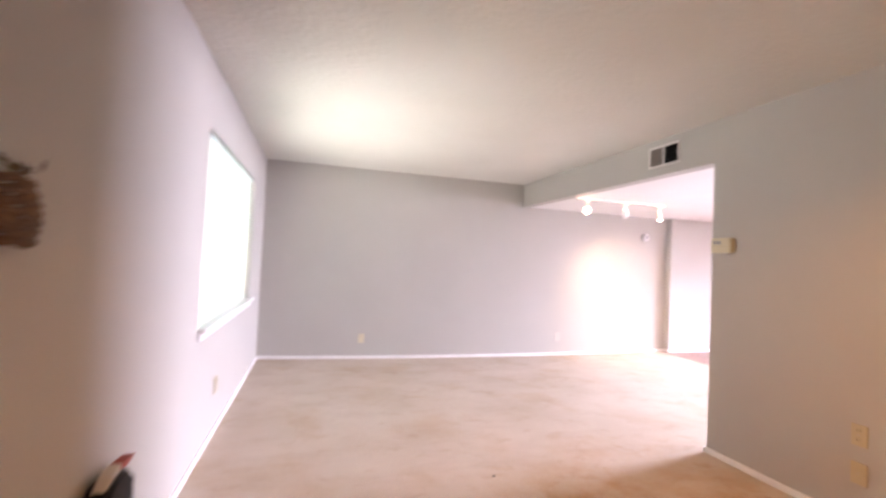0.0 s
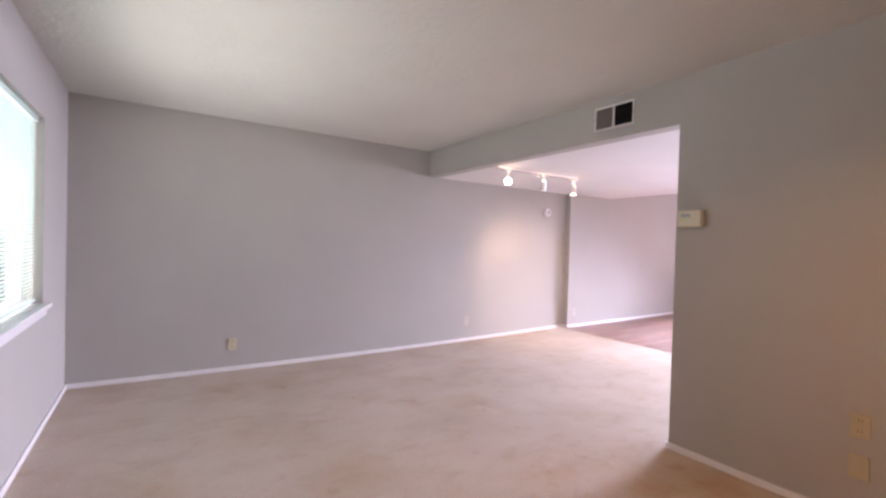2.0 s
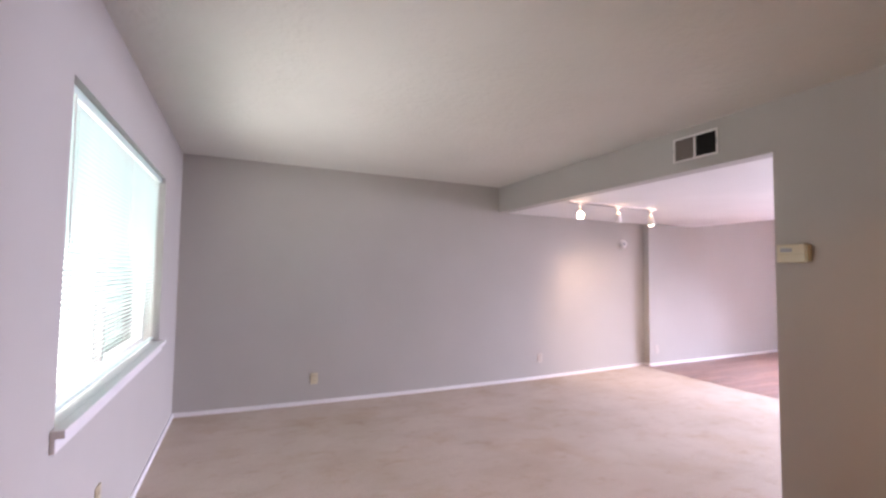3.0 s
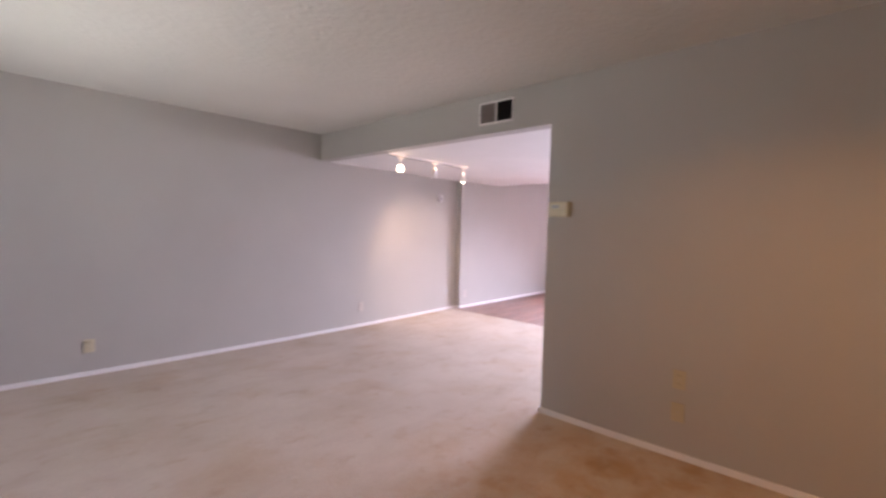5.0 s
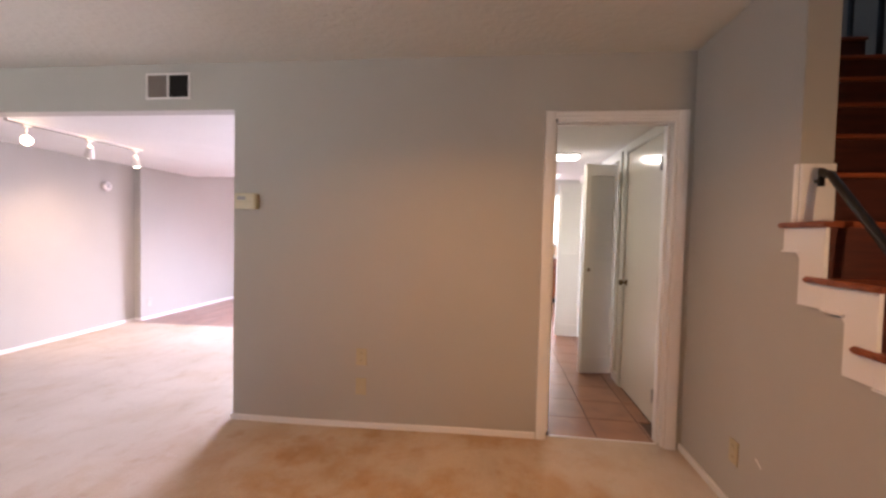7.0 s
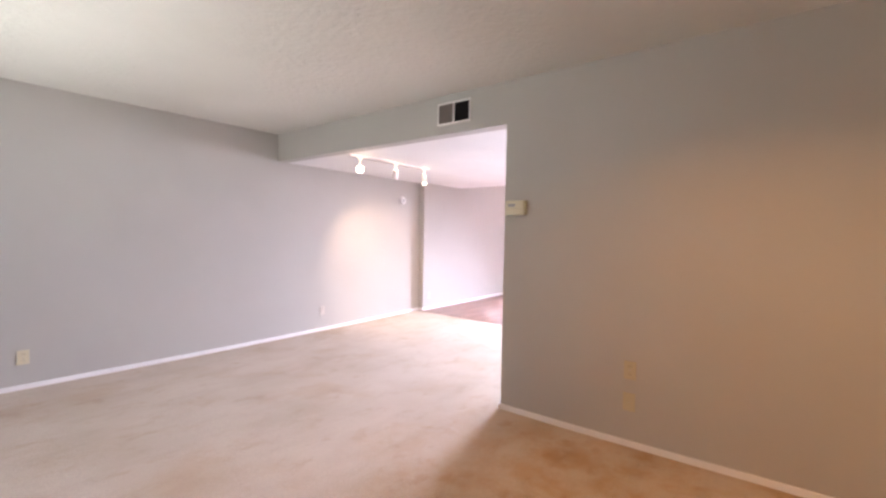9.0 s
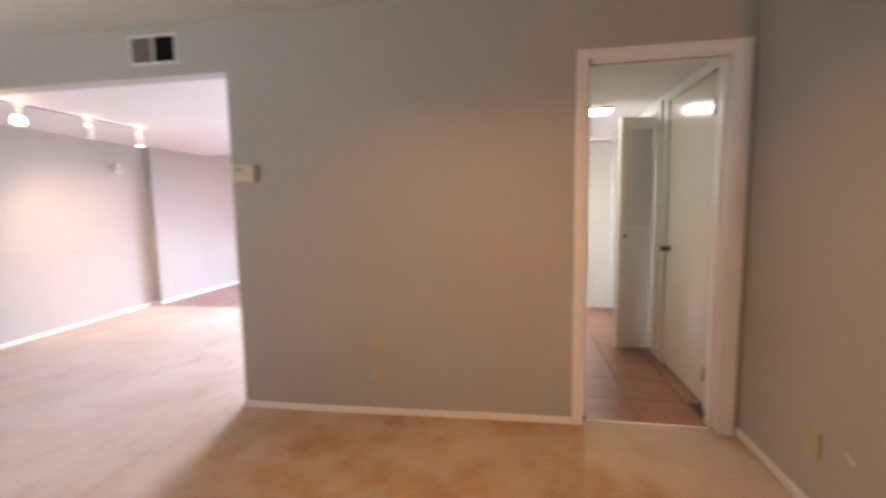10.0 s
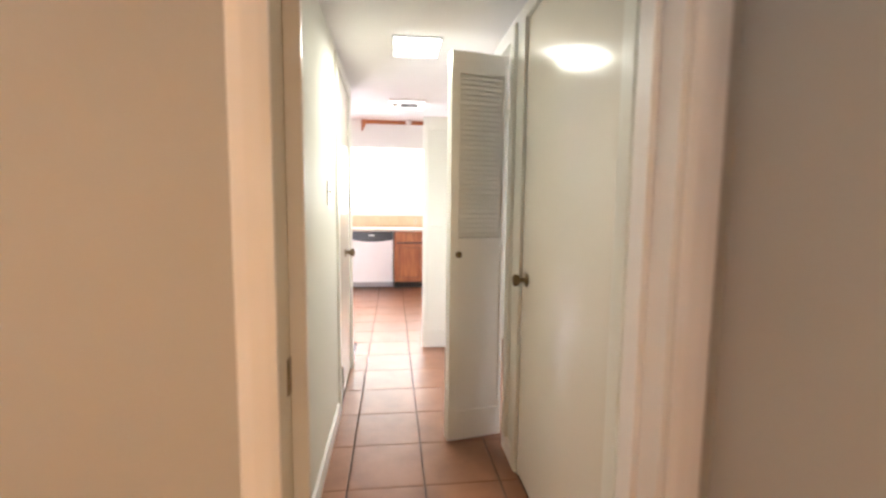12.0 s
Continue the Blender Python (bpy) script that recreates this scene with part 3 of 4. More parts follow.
# ---- bifold closet doors ----
def louvre_panel(owner, name, w, m, with_knob, rise=0.0):
    """One bifold panel; its local x runs along the width, y is its thickness."""
    p = new(name)
    p.parent = owner
    p.matrix_local = m
    th, st, se = 0.027, 0.042, 0.020
    boxes("stile", PAINT_LOUVRE, p, (0, st, 0, th, 0, 1.975), (w - se, w, 0, th, 0, 1.975), bevel=0.0025)
    boxes("rail", PAINT_LOUVRE, p, (st, w - se, 0.001, th - 0.001, 1.87, 1.975), (st, w - se, 0.001, th - 0.001, 0.985, 1.065), (st, w - se, 0.001, th - 0.001, 0.0, 0.155))
    boxes("lower_panel", PAINT_LOUVRE, p, (st, w - se, 0.008, th - 0.008, 0.155, 0.985))
    boxes("backing", PAINT_LOUVRE, p, (st, w - se, th - 0.003, th - 0.0012, 1.066, 1.869))
    first = None
    z = 1.080 + rise
    while z < 1.862:
        if first is None:
            bm = bmesh.new()
            a = radians(66)
            hw, ht = 0.0119, 0.0021
            c, s = math.cos(a), math.sin(a)
            pts = [(-c * hw + s * ht, -s * hw - c * ht), (c * hw + s * ht, s * hw - c * ht), (c * hw - s * ht, s * hw + c * ht), (-c * hw - s * ht, -s * hw + c * ht)]
            prism(bm, [(q[0] * 0.80, q[1]) for q in pts], "x", st - 0.002, w - se + 0.002)
            first = part("louvre", bm, PAINT_LOUVRE, p)
            first.location = (0, th / 2, z)
        else:
            o = new("louvre", first.data)
            o.parent = p
            o.location = (0, th / 2, z)
        z += 0.0243
    if with_knob:
        bm = bmesh.new()
        lathe(bm, [(0.009, 0), (0.008, 0.014), (0.0165, 0.020), (0.0165, 0.028), (0.008, 0.033)], Matrix.Translation((0.038, 0.0, 0.985)) @ pose(0, 0, 0, 90, 0, 0), 14)
        part("knob", bm, BRONZE, p, "small round brass knob", smooth=True)


def bifold(label, tip, wall_end, side, with_knob):
    """A folded pair of panels: from the tip in the hall to the wall end; side is where the second panel lies."""
    d = thing("bifold_door", label, "door", group="bifold closet doors")
    v = Vector((wall_end[0] - tip[0], wall_end[1] - tip[1], 0))
    ang = math.atan2(v.y, v.x)
    m = Matrix.Translation((tip[0], tip[1], 0.014)) @ Matrix.Rotation(ang, 4, "Z")
    louvre_panel(d, "front_panel", v.length, m, with_knob)
    m2 = Matrix.Translation((tip[0] + side * 0.004, tip[1], 0.014)) @ Matrix.Rotation(ang + radians(1.2) * side, 4, "Z") @ Matrix.Translation((0, 0.030, 0))
    louvre_panel(d, "rear_panel", v.length, m2, False, 0.010)
    return d


bifold("white half-louvred bifold closet door folded open into the hall, cream in the shade", (4.443, 0.0), (4.500, -0.292), 1, True)
bifold("white half-louvred bifold closet door folded open at the closet's far jamb", (5.985, 0.03), (5.965, -0.255), 1, False)

# ---- closet jambs ----
tagged(boxes("trim_closet", PAINT_WHITE, None, (4.40, 4.416, YH0 - T, YH0 - 0.0005, -0.003, 2.02), (6.004, 6.02, YH0 - T, YH0 - 0.0005, -0.003, 2.02),
             (4.335, 4.399, YH0 + 0.0005, YH0 + 0.016, 0.086, 2.085), (6.021, 6.085, YH0 + 0.0005, YH0 + 0.016, -0.003, 2.085), (4.3995, 6.0205, YH0 + 0.0005, YH0 + 0.016, 2.021, 2.085)),
       label="white closet opening trim", category="trim", kind="structure")

# ---- hall ceiling light ----
hl = thing("hall_ceiling_light", "lit square white glass flush ceiling light with thin metal edges", "ceiling light")
bm = bmesh.new()
box(bm, 4.655, 4.865, 0.035, 0.275, 2.090, 2.1195, bevel=0.012)
part("diffuser", bm, HALL_DIFFUSER, hl, "glowing frosted glass", smooth=False)
boxes("frame", GREY_METAL, hl, (4.646, 4.651, 0.028, 0.282, 2.108, LOW - 0.0005), (4.869, 4.875, 0.028, 0.282, 2.084, LOW - 0.0005), (4.651, 4.869, 0.022, 0.028, 2.108, LOW - 0.0005), (4.651, 4.869, 0.282, 0.288, 2.084, LOW - 0.0005))

# ---- ceiling vent by the kitchen ----
cv = thing("ceiling_vent", "white ceiling register with grey louvre slots", "air vent")
boxes("frame", WHITE_ENAMEL, cv, (5.93, 6.26, -0.03, 0.275, LOW - 0.012, LOW), bevel=0.003)
boxes("grille", SLOT, cv, (6.03, 6.17, 0.03, 0.175, LOW - 0.0128, LOW - 0.0121))
for i in range(8):
    boxes("blade", GREY_METAL, cv, (6.040 + 0.016 * i, 6.044 + 0.016 * i, 0.032, 0.173, LOW - 0.015, LOW - 0.0129))
bm = bmesh.new()
lathe(bm, [(0.022, 0), (0.022, 0.006)], Matrix.Translation((6.10, 0.225, LOW - 0.0185)), 16)
part("damper_knob", bm, BRONZE, cv)

cv.location = (0.05, 0.04, 0)

# ---- wall register over the opening ----
wr = thing("wall_register", "white framed wall register above the opening with two dark bays", "air vent")
x = XR
fr = 0.014
y0, y1, z0, z1 = 2.962, 3.298, 2.195, 2.375
boxes("frame", WHITE_ENAMEL, wr, (x - 0.012, x - 0.0005, y0, y0 + fr, z0, z1), (x - 0.012, x - 0.0005, y1 - fr, y1, z0, z1),
      (x - 0.012, x - 0.0005, y0 + fr, y1 - fr, z0, z0 + fr), (x - 0.012, x - 0.0005, y0 + fr, y1 - fr, z1 - fr, z1), (x - 0.012, x - 0.0005, 3.124, 3.138, z0 + fr, z1 - fr), bevel=0.002)
# flat near-black sheet in place of the duct's depth and shade
boxes("backing", DUCT, wr, (x - 0.002, x - 0.0004, y0 + fr, y1 - fr, z0 + fr, z1 - fr))
for k in range(14):
    yy = 3.142 + k * 0.0101
    boxes("blade", VENT_GREY, wr, (x - 0.011, x - 0.0025, yy, yy + 0.0065, z0 + fr + 0.001, z1 - fr - 0.001))
# blades of this bay coloured near-black, as if lost in the duct's shade
for k in range(9):
    yy = 2.986 + k * 0.0150
    boxes("blade", DUCT, wr, (x - 0.011, x - 0.0025, yy, yy + 0.0015, z0 + fr + 0.001, z1 - fr - 0.001))
bm = bmesh.new()
tube(bm, [(x - 0.012, y0 + 0.008, 2.30), (x - 0.034, y0 - 0.004, 2.30), (x - 0.034, y0 - 0.004, 2.262)], 0.0035, 6)
part("lever", bm, GREY_METAL, wr, "small damper lever")
bm = bmesh.new()
tube(bm, [(x - 0.010, y1 - 0.01, 2.285), (x - 0.02, y1 + 0.004, 2.285)], 0.003, 6)
part("screw", bm, GREY_METAL, wr)

# ---- thermostat ----
th = thing("thermostat", "ivory plastic rectangular thermostat with a small display, darker yellow at one end", "thermostat")
y0, y1, z0, z1 = 2.462, 2.606, 1.440, 1.548
boxes("body", IVORY, th, (XR - 0.045, XR - 0.0005, y0, y1, z0, z1), bevel=0.006)
boxes("display", GREY_METAL, th, (XR - 0.0475, XR - 0.0453, 2.525, 2.585, 1.502, 1.525), label="grey liquid crystal display")
boxes("side_cover", IVORY_WARM, th, (XR - 0.04, XR - 0.001, y0 - 0.012, y0 - 0.0005, z0 + 0.006, z1 - 0.006), bevel=0.003, label="darker yellow end cap")
boxes("seam", IVORY_WARM, th, (XR - 0.0466, XR - 0.0452, y0 + 0.01, y1 - 0.01, 1.487, 1.490))


# ---- outlets ----
def outlet(m, label, blank=False, material=IVORY):
    """A wall plate in its own local plane: x across, z up, front towards -y."""
    o = thing("wall_outlet" if not blank else "blank_plate", label, "electrical outlet" if not blank else "wall plate", matrix=m, group="wall plates")
    boxes("plate", material, o, (-0.037, 0.037, -0.007, -0.0005, -0.058, 0.058), bevel=0.0025)
    if not blank:
        for z in (-0.026, 0.026):
            s = boxes("socket", material, o, (-0.017, 0.017, -0.0095, -0.0072, z - 0.015, z + 0.015), bevel=0.001)
            boxes("slot", SOCKET_SLOT, s, (-0.008, -0.005, -0.0102, -0.0096, z - 0.004, z + 0.008), (0.005, 0.008, -0.0102, -0.0096, z - 0.004, z + 0.008))
    bm = bmesh.new()
    lathe(bm, [(0.0035, 0), (0.003, 0.0012)], Matrix.Translation((0, -0.0072, 0.0)) @ pose(0, 0, 0, 90, 0, 0), 8)
    part("screw", bm, STEEL, o)
    return o


FACE_W = Matrix.Rotation(radians(-90), 4, "Z")     # front towards -x
FACE_E = Matrix.Rotation(radians(90), 4, "Z")      # front towards +x
FACE_N = Matrix.Rotation(radians(180), 4, "Z")     # front towards +y
outlet(Matrix.Translation((XR, 1.708, 0.463)) @ FACE_W, "ivory plastic duplex outlet on the grey wall beside the doorway", material=IVORY_WARM)
outlet(Matrix.Translation((XR, 1.708, 0.262)) @ FACE_W, "painted-over blank plate below an outlet on the grey wall", blank=True, material=IVORY_WARM)
outlet(pose(0.83, YB, 0.24), "ivory duplex outlet low on the long grey wall")
outlet(pose(3.70, YB, 0.245), "greyish duplex outlet low on the long grey wall", material=PLATE_GREY)
outlet(pose(5.78, YP, 0.24), "greyish duplex outlet low on the wall past the pier", material=PLATE_GREY)
outlet(Matrix.Translation((XL, 3.52, 0.34)) @ FACE_E, "ivory duplex outlet under the window", material=IVORY_WARM)
outlet(Matrix.Translation((2.475, YS, 0.285)) @ FACE_N, "ivory duplex outlet low on the stair wall", material=IVORY_WARM)
sw = thing("light_switch", "white toggle light switch plate in the hall", "light switch", matrix=pose(4.52, YH1, 1.30))
boxes("plate", WHITE_PLASTIC, sw, (-0.037, 0.037, -0.007, -0.0005, -0.058, 0.058), bevel=0.0025)
boxes("toggle", WHITE_PLASTIC, sw, (-0.005, 0.005, -0.018, -0.0072, -0.002, 0.014), bevel=0.0015)

scuff = thing("wall_scuff", "small white chipped scuff low on the grey stair wall", "scuff")
bm = bmesh.new()
prism(bm, [(2.262, 0.318), (2.268, 0.311), (2.290, 0.322), (2.312, 0.338), (2.306, 0.343), (2.284, 0.329)], "y", YS + 0.0004, YS + 0.0014)
part("chip", bm, WHITE_PLASTIC, scuff)

# ---- smoke detector on the far wall ----
sd = thing("chime_cover", "round white plastic wall device on the far wall beside the pier", "smoke detector")
bm = bmesh.new()
lathe(bm, [(0.062, 0), (0.062, 0.018), (0.052, 0.034), (0.02, 0.038)], Matrix.Translation((5.20, YB - 0.0005, 1.80)) @ pose(0, 0, 0, 90, 0, 0), 28)
part("housing", bm, SMOKE_PLASTIC, sd, smooth=False)
bm = bmesh.new()
lathe(bm, [(0.026, 0), (0.022, 0.006)], Matrix.Translation((5.20, YB - 0.0390, 1.80)) @ pose(0, 0, 0, 90, 0, 0), 20)
part("cap", bm, GREY_METAL, sd)

# ---- track lights ----
tl = thing("track_light", "white ceiling track with three lit adjustable spot heads", "track light")
TY = 4.61
boxes("track", WHITE_ENAMEL, tl, (3.19, 4.47, TY - 0.018, TY + 0.018, LOW - 0.020, LOW - 0.0005), bevel=0.002, label="white metal track with a dark groove")
boxes("groove", SLOT, tl, (3.20, 4.46, TY - 0.011, TY + 0.011, LOW - 0.0215, LOW - 0.0202))
SPOTS = [(3.34, (1.4, 2.2, 0.9), 14), (3.88, (4.78, 5.76, 0.62), 86), (4.40, (5.05, 4.9, 0.0), 26)]
for sx, aim, watts in SPOTS:
    h = new("spot_head")
    h.parent = tl
    bm = bmesh.new()
    tube(bm, [(sx, TY, LOW - 0.02), (sx, TY, LOW - 0.085)], 0.007, 8)
    box(bm, sx - 0.03, sx + 0.03, TY - 0.014, TY + 0.014, LOW - 0.04, LOW - 0.0225, bevel=0.003)
    part("stem", bm, WHITE_ENAMEL, h)
    c = Vector((sx, TY, LOW - 0.135))
    d = (Vector(aim) - c).normalized()
    m = Matrix.Translation(c) @ d.to_track_quat("Z", "Y").to_matrix().to_4x4()
    bm = bmesh.new()
    lathe(bm, [(0.015, -0.066), (0.025, -0.060), (0.029, -0.02), (0.038, 0.03), (0.040, 0.05), (0.0375, 0.05), (0.035, 0.03)], m, 24)
    part("shade", bm, WHITE_ENAMEL, h, "white enamelled spot shade", smooth=False)
    bm = bmesh.new()
    lathe(bm, [(0.0335, 0.034), (0.035, 0.050), (0.029, 0.060), (0.014, 0.066)], m, 20)
    part("bulb", bm, SPOT_FACE, h, "glowing reflector lamp face", smooth=True)
    lamp("spot_glow", "SPOT", look(c + d * 0.080, aim), watts, (1.0, 0.70, 0.48), angle=86, blend=1.0, radius=0.03)
    # helper point lamp for warm spill on the ceiling; the shade itself is closed
    lamp("ceiling_spill_fill", "POINT", Matrix.Translation((sx - 0.03, TY - 0.05, LOW - 0.075)), 0.35, (1.0, 0.66, 0.40), radius=0.02)

# ---- staircase ----
SY0, SY1 = -1.45, YS - 0.001
stairs = thing("staircase", "wooden staircase with red-stained treads, dark red risers and white side trim", "staircase")
tagged(stairs, kind="structure")
for k in range(-6, 7):
    zt = T1Z + RISE * k
    xf = T1X + RUN * k
    if zt > 2.75:
        continue
    zb = max(zt - RISE, 0.0)
    back = YS - T - 0.002 if k > 0 else YS - 0.001
    out = YS + 0.034
    bm = bmesh.new()
    if k > 0:
        box(bm, xf, xf + RUN + 0.04, SY0, back, zt - 0.022, zt, bevel=0.007)
    else:
        e = 2.143 if k == 0 else xf + RUN + 0.04
        prism(bm, [(xf, SY0), (e, SY0), (e, YS + 0.0005), (xf + RUN + (0.103 if k < 0 else 0.032), YS + 0.0005), (xf + RUN + (0.103 if k < 0 else 0.032), out), (xf, out)], "z", zt - 0.022, zt)
        bmesh.ops.bevel(bm, geom=list(bm.edges), offset=0.006, segments=2, affect="EDGES")
    part("tread", bm, TREAD, stairs, "red-stained tread with a rounded nose")
    boxes("riser", RISER, stairs, (xf + 0.025, xf + 0.043, SY0, YS - 0.001 if k <= 0 else YS - T - 0.002, zb, zt - 0.0225))
# white stepped side trim on the room side
for k in range(-5, 1):
    zt = T1Z + RISE * k - 0.0225
    xf = T1X + RUN * k + 0.024
    bm = bmesh.new()
    end = 2.175 if k == 0 else xf + RUN
    band = 0.088
    prism(bm, [(xf + 0.0005, zt), (end, zt), (end, zt - band), (xf + 0.152, zt - band), (xf + 0.126, zt - band - 0.03), (xf + 0.126, zt - RISE - band), (xf + 0.0005, zt - RISE - band)], "y", YS + 0.0005, YS + 0.014)
    side = part("side_trim", bm, TRIM_WHITE, stairs, "white painted stepped trim board")
    bm = bmesh.new()
    box(bm, xf + 0.127, end + 0.004, YS + 0.0005, YS + 0.020, zt - band - 0.008, zt - band - 0.0005, bevel=0.002)
    part("bead", bm, TRIM_WHITE, side)
boxes("end_board", TRIM_WHITE, stairs, (JX - 0.012, JX - 0.0005, YS - T - 0.002, YS - 0.0005, T1Z + 0.0005, 1.612), label="white painted board on the wall end")
boxes("jamb_trim", TRIM_WHITE, stairs, (JX + 0.002, JX + 0.014, YS + 0.0005, YS + 0.014, T1Z + 0.0005, 1.612), bevel=0.002, label="short white skirt board at the wall end")
hand = thing("handrail", "black painted metal handrail falling from the wall end", "handrail")
pts = [(JX - 0.050, YS - 0.047, 1.572), (JX - 0.095, YS - 0.047, 1.556), (1.70, YS - 0.047, 1.205), (0.9, YS - 0.047, 0.525)]
bm = bmesh.new()
tube(bm, pts, 0.015, 10)
part("rail", bm, BLACK, hand)
boxes("bracket", BLACK, hand, (JX - 0.052, JX - 0.040, YS - 0.058, YS - 0.036, 1.520, 1.590), (JX - 0.0398, JX - 0.0125, YS - 0.054, YS - 0.040, 1.535, 1.550), bevel=0.004)
for k in (-3, -5):
    xx = T1X + RUN * k + 0.12
    bm = bmesh.new()
    tube(bm, [(xx, YS - 0.047, T1Z + RISE * k), (xx, YS - 0.047, 1.560 + (xx - 2.06) * 0.85)], 0.008, 8)
    part("post", bm, BLACK, hand)
bal = thing("balustrade", "black metal balustrade with square posts beside the wooden stairs", "balustrade")
bm = bmesh.new()
top = []
for k in range(-4, 7):
    xx, zz = T1X + RUN * k + 0.10, T1Z + RISE * k
    p = boxes("post", BLACK, bal, (xx - 0.011, xx + 0.011, SY0 + 0.03, SY0 + 0.052, zz, zz + 0.62))
    top.append((xx, SY0 + 0.041, zz + 0.63))
tube(bm, [top[0], top[-1]], 0.026, 10)
part("rail", bm, BLACK, bal)
tagged(boxes("trim_stairwell", TRIM_WHITE, None, (3.0, 5.5, -2.599, -2.585, 2.9, 2.97)), label="pale trim on the stairwell wall", category="trim", kind="structure")

# unseen fitting, its form made up, above room_lamp_glow
el = thing("room_ceiling_lamp", "unseen warm flush ceiling lamp, added as source of the living room's warm light", "ceiling lamp")
LC = Matrix.Translation((1.76, 1.1, H - 0.0005))
bm = bmesh.new()
lathe(bm, [(0.16, 0.0), (0.16, -0.022), (0.145, -0.03)], LC, 28)
part("base", bm, BRONZE, el)
bm = bmesh.new()
lathe(bm, [(0.143, -0.0305), (0.135, -0.06), (0.09, -0.09), (0.02, -0.105)], LC, 28)
part("bowl", bm, glow("warm_glass_bowl", (1.0, 0.68, 0.40), 1.0), el, "glowing warm glass bowl", smooth=True)

# ---- kitchen ----
XC = 8.82
made = []


def base_cabinet(y0, y1, label):
    c = thing("base_cabinet", label, "kitchen cabinet", group="kitchen base cabinets")
    boxes("body", OAK_DARK, c, (XC + 0.02, XE - 0.002, y0, y1, 0.10, 0.868))
    boxes("toe_kick", SLOT, c, (XC + 0.07, XC + 0.085, y0, y1, 0.0, 0.099))
    boxes("face_frame", OAK, c, (XC, XC + 0.0195, y0, y0 + 0.035, 0.10, 0.868), (XC, XC + 0.0195, y1 - 0.035, y1, 0.10, 0.868),
          (XC, XC + 0.0195, y0 + 0.035, y1 - 0.035, 0.835, 0.868), (XC, XC + 0.0195, y0 + 0.035, y1 - 0.035, 0.10, 0.13))
    # shade of the gap between drawer and door, put in as a dark strip
    boxes("shadow_rail", OAK_DARK, c, (XC, XC + 0.0195, y0 + 0.035, y1 - 0.035, 0.675, 0.71))
    boxes("drawer", OAK, c, (XC - 0.018, XC - 0.0005, y0 + 0.022, y1 - 0.022, 0.712, 0.832), bevel=0.006)
    d = boxes("door", OAK, c, (XC - 0.018, XC - 0.0005, y0 + 0.022, y0 + 0.075, 0.115, 0.68), (XC - 0.018, XC - 0.0005, y1 - 0.075, y1 - 0.022, 0.115, 0.68),
              (XC - 0.018, XC - 0.0005, y0 + 0.0752, y1 - 0.0752, 0.115, 0.168), (XC - 0.018, XC - 0.0005, y0 + 0.0752, y1 - 0.0752, 0.627, 0.68), bevel=0.003)
    made.append(c)
    boxes("raised_panel", OAK, d, (XC - 0.012, XC - 0.001, y0 + 0.082, y1 - 0.082, 0.175, 0.62), bevel=0.005)


base_cabinet(-0.32, 0.148, "orange oak base cabinet with a drawer over a raised-panel door")
base_cabinet(-0.80, -0.322, "orange oak base cabinet with a raised-panel door")
base_cabinet(-1.28, -0.802, "orange oak base cabinet with a raised-panel door")
base_cabinet(0.80, 1.26, "orange oak base cabinet beside the dishwasher")
dwm = thing("dishwasher", "white dishwasher with a black control panel under the worktop", "dishwasher")
boxes("body", GREY_METAL, dwm, (XC + 0.02, XE - 0.01, 0.165, 0.785, 0.02, 0.866))
bm = bmesh.new()
prism(bm, [(0.172, 0.105), (0.172, 0.745)] + [(0.172 + 0.606 * i / 8, 0.745 - 0.034 * math.sin(math.pi * i / 8)) for i in range(1, 8)] + [(0.778, 0.745), (0.778, 0.105)], "x", XC - 0.02, XC + 0.0195)
part("door", bm, WHITE_ENAMEL, dwm, "white enamelled door")
bm = bmesh.new()
prism(bm, [(0.172, 0.862), (0.172, 0.749)] + [(0.172 + 0.606 * i / 8, 0.749 - 0.034 * math.sin(math.pi * i / 8)) for i in range(1, 8)] + [(0.778, 0.749), (0.778, 0.862)], "x", XC - 0.028, XC + 0.0195)
panel = part("control_panel", bm, BLACK_PLASTIC, dwm, "black control panel with a curved lower edge")
boxes("badge", WHITE_PLASTIC, panel, (XC - 0.031, XC - 0.0285, 0.44, 0.53, 0.80, 0.822), label="pale label bar")
boxes("kick_plate", GREY_METAL, dwm, (XC, XC + 0.019, 0.172, 0.778, 0.03, 0.10), label="grey kick plate")
wt = tagged(boxes("worktop", WORKTOP_M, None, (XC - 0.025, XE - 0.013, -1.30, 1.28, 0.87, 0.908), bevel=0.004), label="cream worktop with a pale front edge", category="worktop")
bs = structure("backsplash", BACKSPLASH, (XE - 0.009, XE - 0.001, -1.3, 1.3, 0.908, 1.09), label="tan ceramic tile splashback", category="backsplash")
tile_mesh = None
for i in range(17):
    for j in range(1):
        y = -1.295 + 0.153 * i
        if tile_mesh is None:
            bm = bmesh.new()
            box(bm, -0.003, 0.0, 0.0, 0.150, 0.0, 0.150, bevel=0.0012)
            t = part("splash_tile", bm, BACKSPLASH, bs)
            tile_mesh = t.data
        else:
            t = new("splash_tile", tile_mesh)
            t.parent = bs
        t.location = (XE - 0.0092, y, 0.925)
bs_outlet = outlet(Matrix.Translation((XE - 0.0125, -0.20, 1.0)) @ FACE_W @ Matrix.Scale(0.8, 4), "ivory outlet on the tan tile splashback", material=IVORY)
structure("soffit", PAINT_WHITE, (8.56, XE, -1.8, 1.8, 2.06, H), label="white boxed soffit above the kitchen window", category="soffit")
cr = thing("crown_moulding", "orange-red wooden crown strip along the top of the soffit", "moulding")
bm = bmesh.new()
prism(bm, [(8.559, H - 0.045), (8.559, H - 0.001), (8.51, H - 0.001), (8.535, H - 0.03)], "y", -1.75, 0.60)
part("strip", bm, OAK, cr)
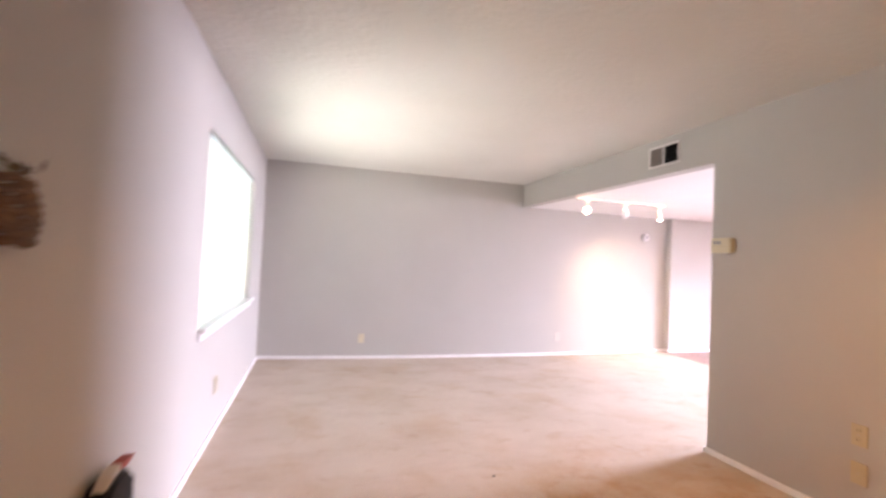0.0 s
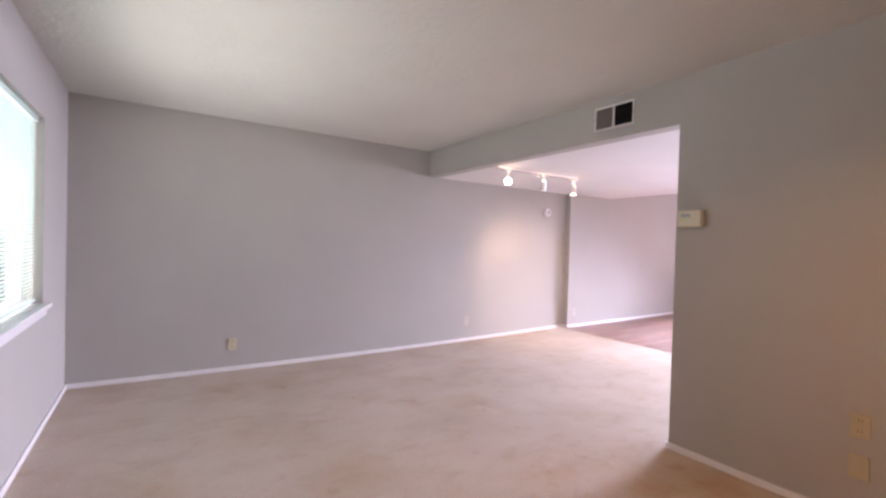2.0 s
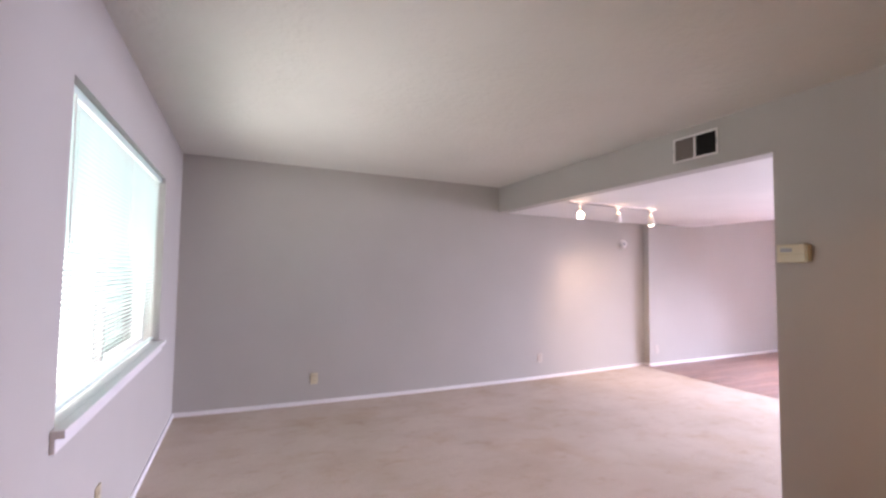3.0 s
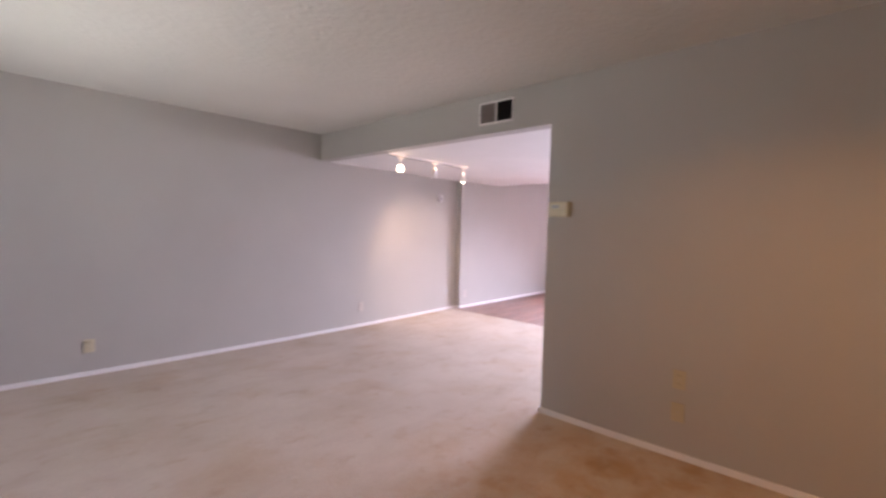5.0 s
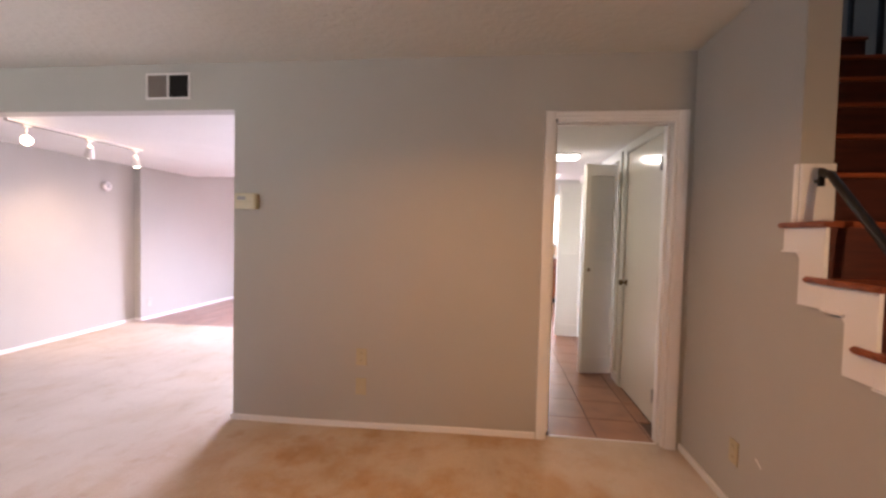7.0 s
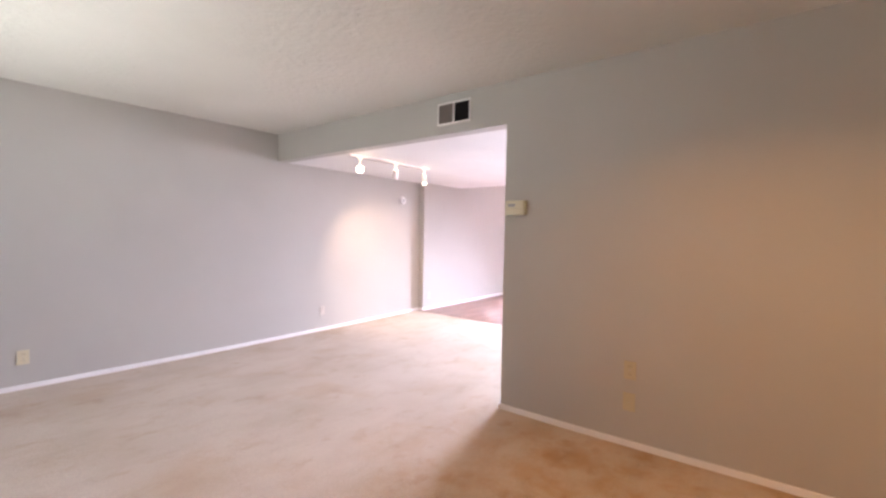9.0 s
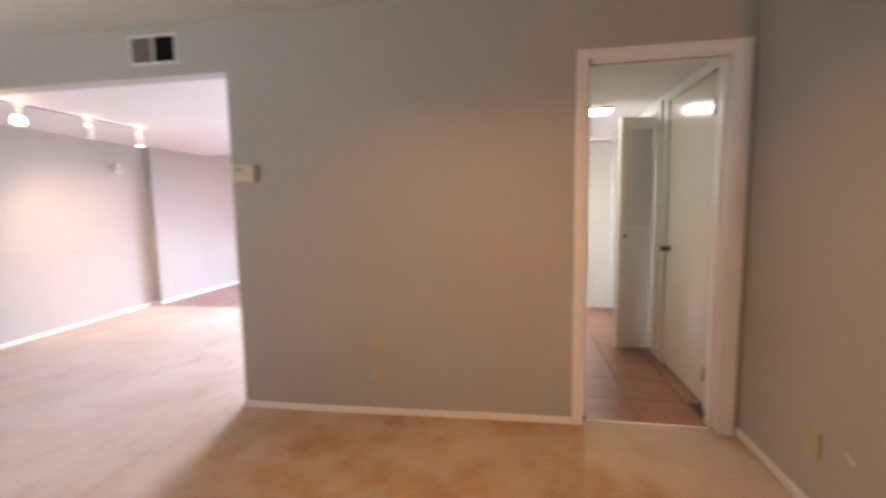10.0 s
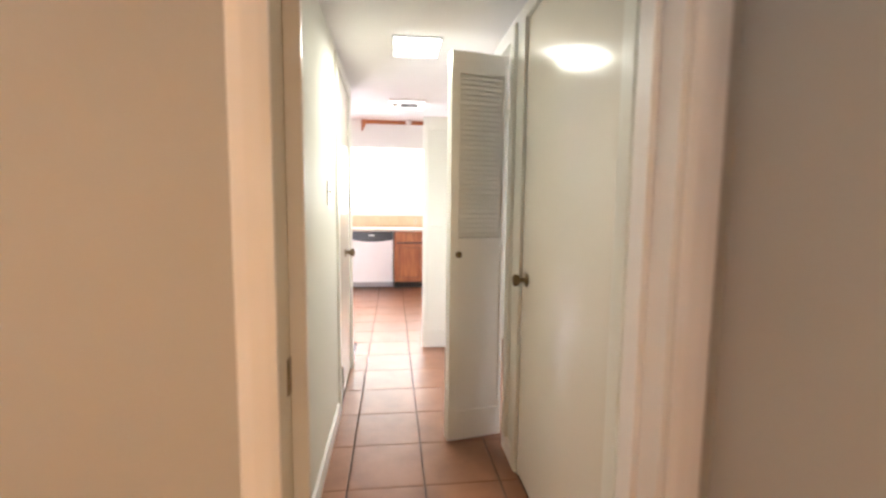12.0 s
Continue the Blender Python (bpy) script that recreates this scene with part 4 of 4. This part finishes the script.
bm = bmesh.new()
prism(bm, [(0.60, H - 0.001), (0.60, H - 0.16), (0.585, H - 0.16), (0.53, H - 0.05), (0.53, H - 0.001)], "x", 8.49, 8.5085)
part("end_bracket", bm, OAK, cr, "small tapered wooden end bracket")
kl = thing("kitchen_ceiling_lamp", "small round white lamp by the wooden crown strip", "ceiling lamp")
bm = bmesh.new()
lathe(bm, [(0.03, 0.035), (0.042, 0.02), (0.045, 0.0), (0.03, -0.025), (0.01, -0.033)], Matrix.Translation((8.46, -0.05, H - 0.036)), 20)
part("globe", bm, WHITE_PLASTIC, kl, smooth=True)

# the kitchen run stands a little north of its drawing
for ob in (*made, dwm, wt, bs, cr, kl, bs_outlet):
    ob.location.y += 0.115

# ---- things on the window wall near the entry ----
random.seed(4)
wb = thing("wall_basket", "brown woven wall basket holding dried leaves", "wall basket")
bm = bmesh.new()
for i in range(7):
    zc = 1.295 + i * 0.021
    ww = 0.10 + 0.045 * math.sin((i + 1.5) / 8 * math.pi)
    pts = [(XL + 0.004, 1.19 - ww, zc)]
    for j in range(9):
        a = math.pi * j / 8
        pts.append((XL + 0.010 + 0.055 * math.sin(a), 1.19 - ww * math.cos(a), zc + 0.004 * math.sin(j * 2.1 + i)))
    tube(bm, pts, 0.0115, 6)
part("weave", bm, WICKER, wb)
bm = bmesh.new()
for i in range(20):
    y = 1.20 + random.uniform(-0.11, 0.08)
    a = random.uniform(-1.4, 1.4)
    l = random.uniform(0.02, 0.045)
    c = Vector((XL + random.uniform(0.02, 0.07), y, 1.435 + random.uniform(-0.005, 0.02)))
    d = Vector((random.uniform(-0.1, 0.4), math.sin(a), math.cos(a) * 0.6)).normalized()
    s = d.cross(Vector((1, 0.2, 0))).normalized() * 0.010
    vs = [bm.verts.new(c), bm.verts.new(c + d * l * 0.5 + s), bm.verts.new(c + d * l), bm.verts.new(c + d * l * 0.5 - s)]
    bm.faces.new(vs)
part("dried_leaves", bm, DRY_LEAF, wb, "dark dried leaves")
bg = thing("tote_bag", "black cloth bag with red and white flaps against the wall", "bag")
bm = bmesh.new()
prism(bm, [(1.64, 0.0), (1.86, 0.0), (1.85, 0.52), (1.80, 0.56), (1.70, 0.565), (1.65, 0.54)], "x", XL + 0.015, XL + 0.09)
bmesh.ops.bevel(bm, geom=list(bm.edges), offset=0.015, segments=2, affect="EDGES")
part("body", bm, BAG_CLOTH, bg)
bm = bmesh.new()
prism(bm, [(1.76, 0.563), (1.84, 0.552), (1.89, 0.566), (1.80, 0.576)], "x", XL + 0.035, XL + 0.07)
part("red_flap", bm, RED_CLOTH, bg)
bm = bmesh.new()
prism(bm, [(1.66, 0.548), (1.76, 0.566), (1.76, 0.590), (1.69, 0.575)], "x", XL + 0.04, XL + 0.075)
part("white_flap", bm, WHITE_CLOTH, bg)
for lx, ly in ((0.545, 1.56), (0.72, 2.02), (1.35, 2.6)):
    bm = bmesh.new()
    lathe(bm, [(0.007, 0), (0.009, 0.004), (0.004, 0.007)], Matrix.Translation((lx, ly, sag(lx, ly))) @ Matrix.Diagonal((1.6, 0.8, 1, 1)), 7)
    tagged(part("lint", bm, LINT), label="small dark speck of lint on the beige carpet", category="debris", group="specks on the carpet")

# ---- tile and plank pieces ----
G = 0.3455
GW = 0.3405


def shared(name, size, gap, thick, material):
    bm = bmesh.new()
    w, l = size
    box(bm, gap * 0.18, w - gap * 0.18, gap / 2, l - gap / 2, 0, thick)
    top = [e for e in bm.edges if all(abs(v.co.z - thick) < 1e-6 for v in e.verts)]
    bmesh.ops.bevel(bm, geom=top, offset=0.0015, segments=1, affect="EDGES")
    me = bpy.data.meshes.new(name)
    bmesh.ops.recalc_face_normals(bm, faces=bm.faces)
    bm.to_mesh(me)
    bm.free()
    me.materials.append(material)
    return me


tile_data = shared("tile", (G, GW), 0.007, 0.006, TILE)
cut = {}
for i in range(-6, 14):
    for j in range(-6, 5):
        x0, y0 = 4.808 + G * i, 0.144 + GW * j
        x1, y1 = x0 + G, y0 + GW
        if x0 > XC + 0.3:
            continue
        if x1 <= 6.25:
            lo, hi = (YH0 - 0.75 if 4.4 < x0 < 6.0 else YH0), YH1
        else:
            lo, hi = -1.7, 1.7
        a0, a1, b0, b1 = max(x0, XR + 0.055), min(x1, XE), max(y0, lo), min(y1, hi)
        if x0 < XH:
            b0, b1 = max(b0, DY0 + 0.028), min(b1, DY1 - 0.028)
        if a1 - a0 < 0.02 or b1 - b0 < 0.02:
            continue
        key = (round(a1 - a0, 3), round(b1 - b0, 3))
        if key not in cut:
            cut[key] = tile_data if key == (round(G, 3), round(GW, 3)) else shared("tile", (a1 - a0, b1 - b0), 0.007, 0.006, TILE)
        o = new("tile", cut[key])
        o.location = (a0, b0, -0.0039)
        o.parent = kitchen_floor
random.seed(9)
plank_data = {}
y = 1.71
while y < YB - 0.02:
    x = XW + 0.002
    l = random.choice((0.5, 0.8, 1.1))
    w = min(0.118, YB - y)
    while x < XE - 0.05:
        l = min(l, XE - x)
        key = (round(l, 3), round(w, 3))
        if key not in plank_data:
            plank_data[key] = shared("plank", (l, w), 0.002, 0.007, PLANK)
        o = new("plank", plank_data[key])
        o.location = (x, y, -0.0059)
        o.parent = family_floor
        x += l
        l = 1.2
    y += 0.118
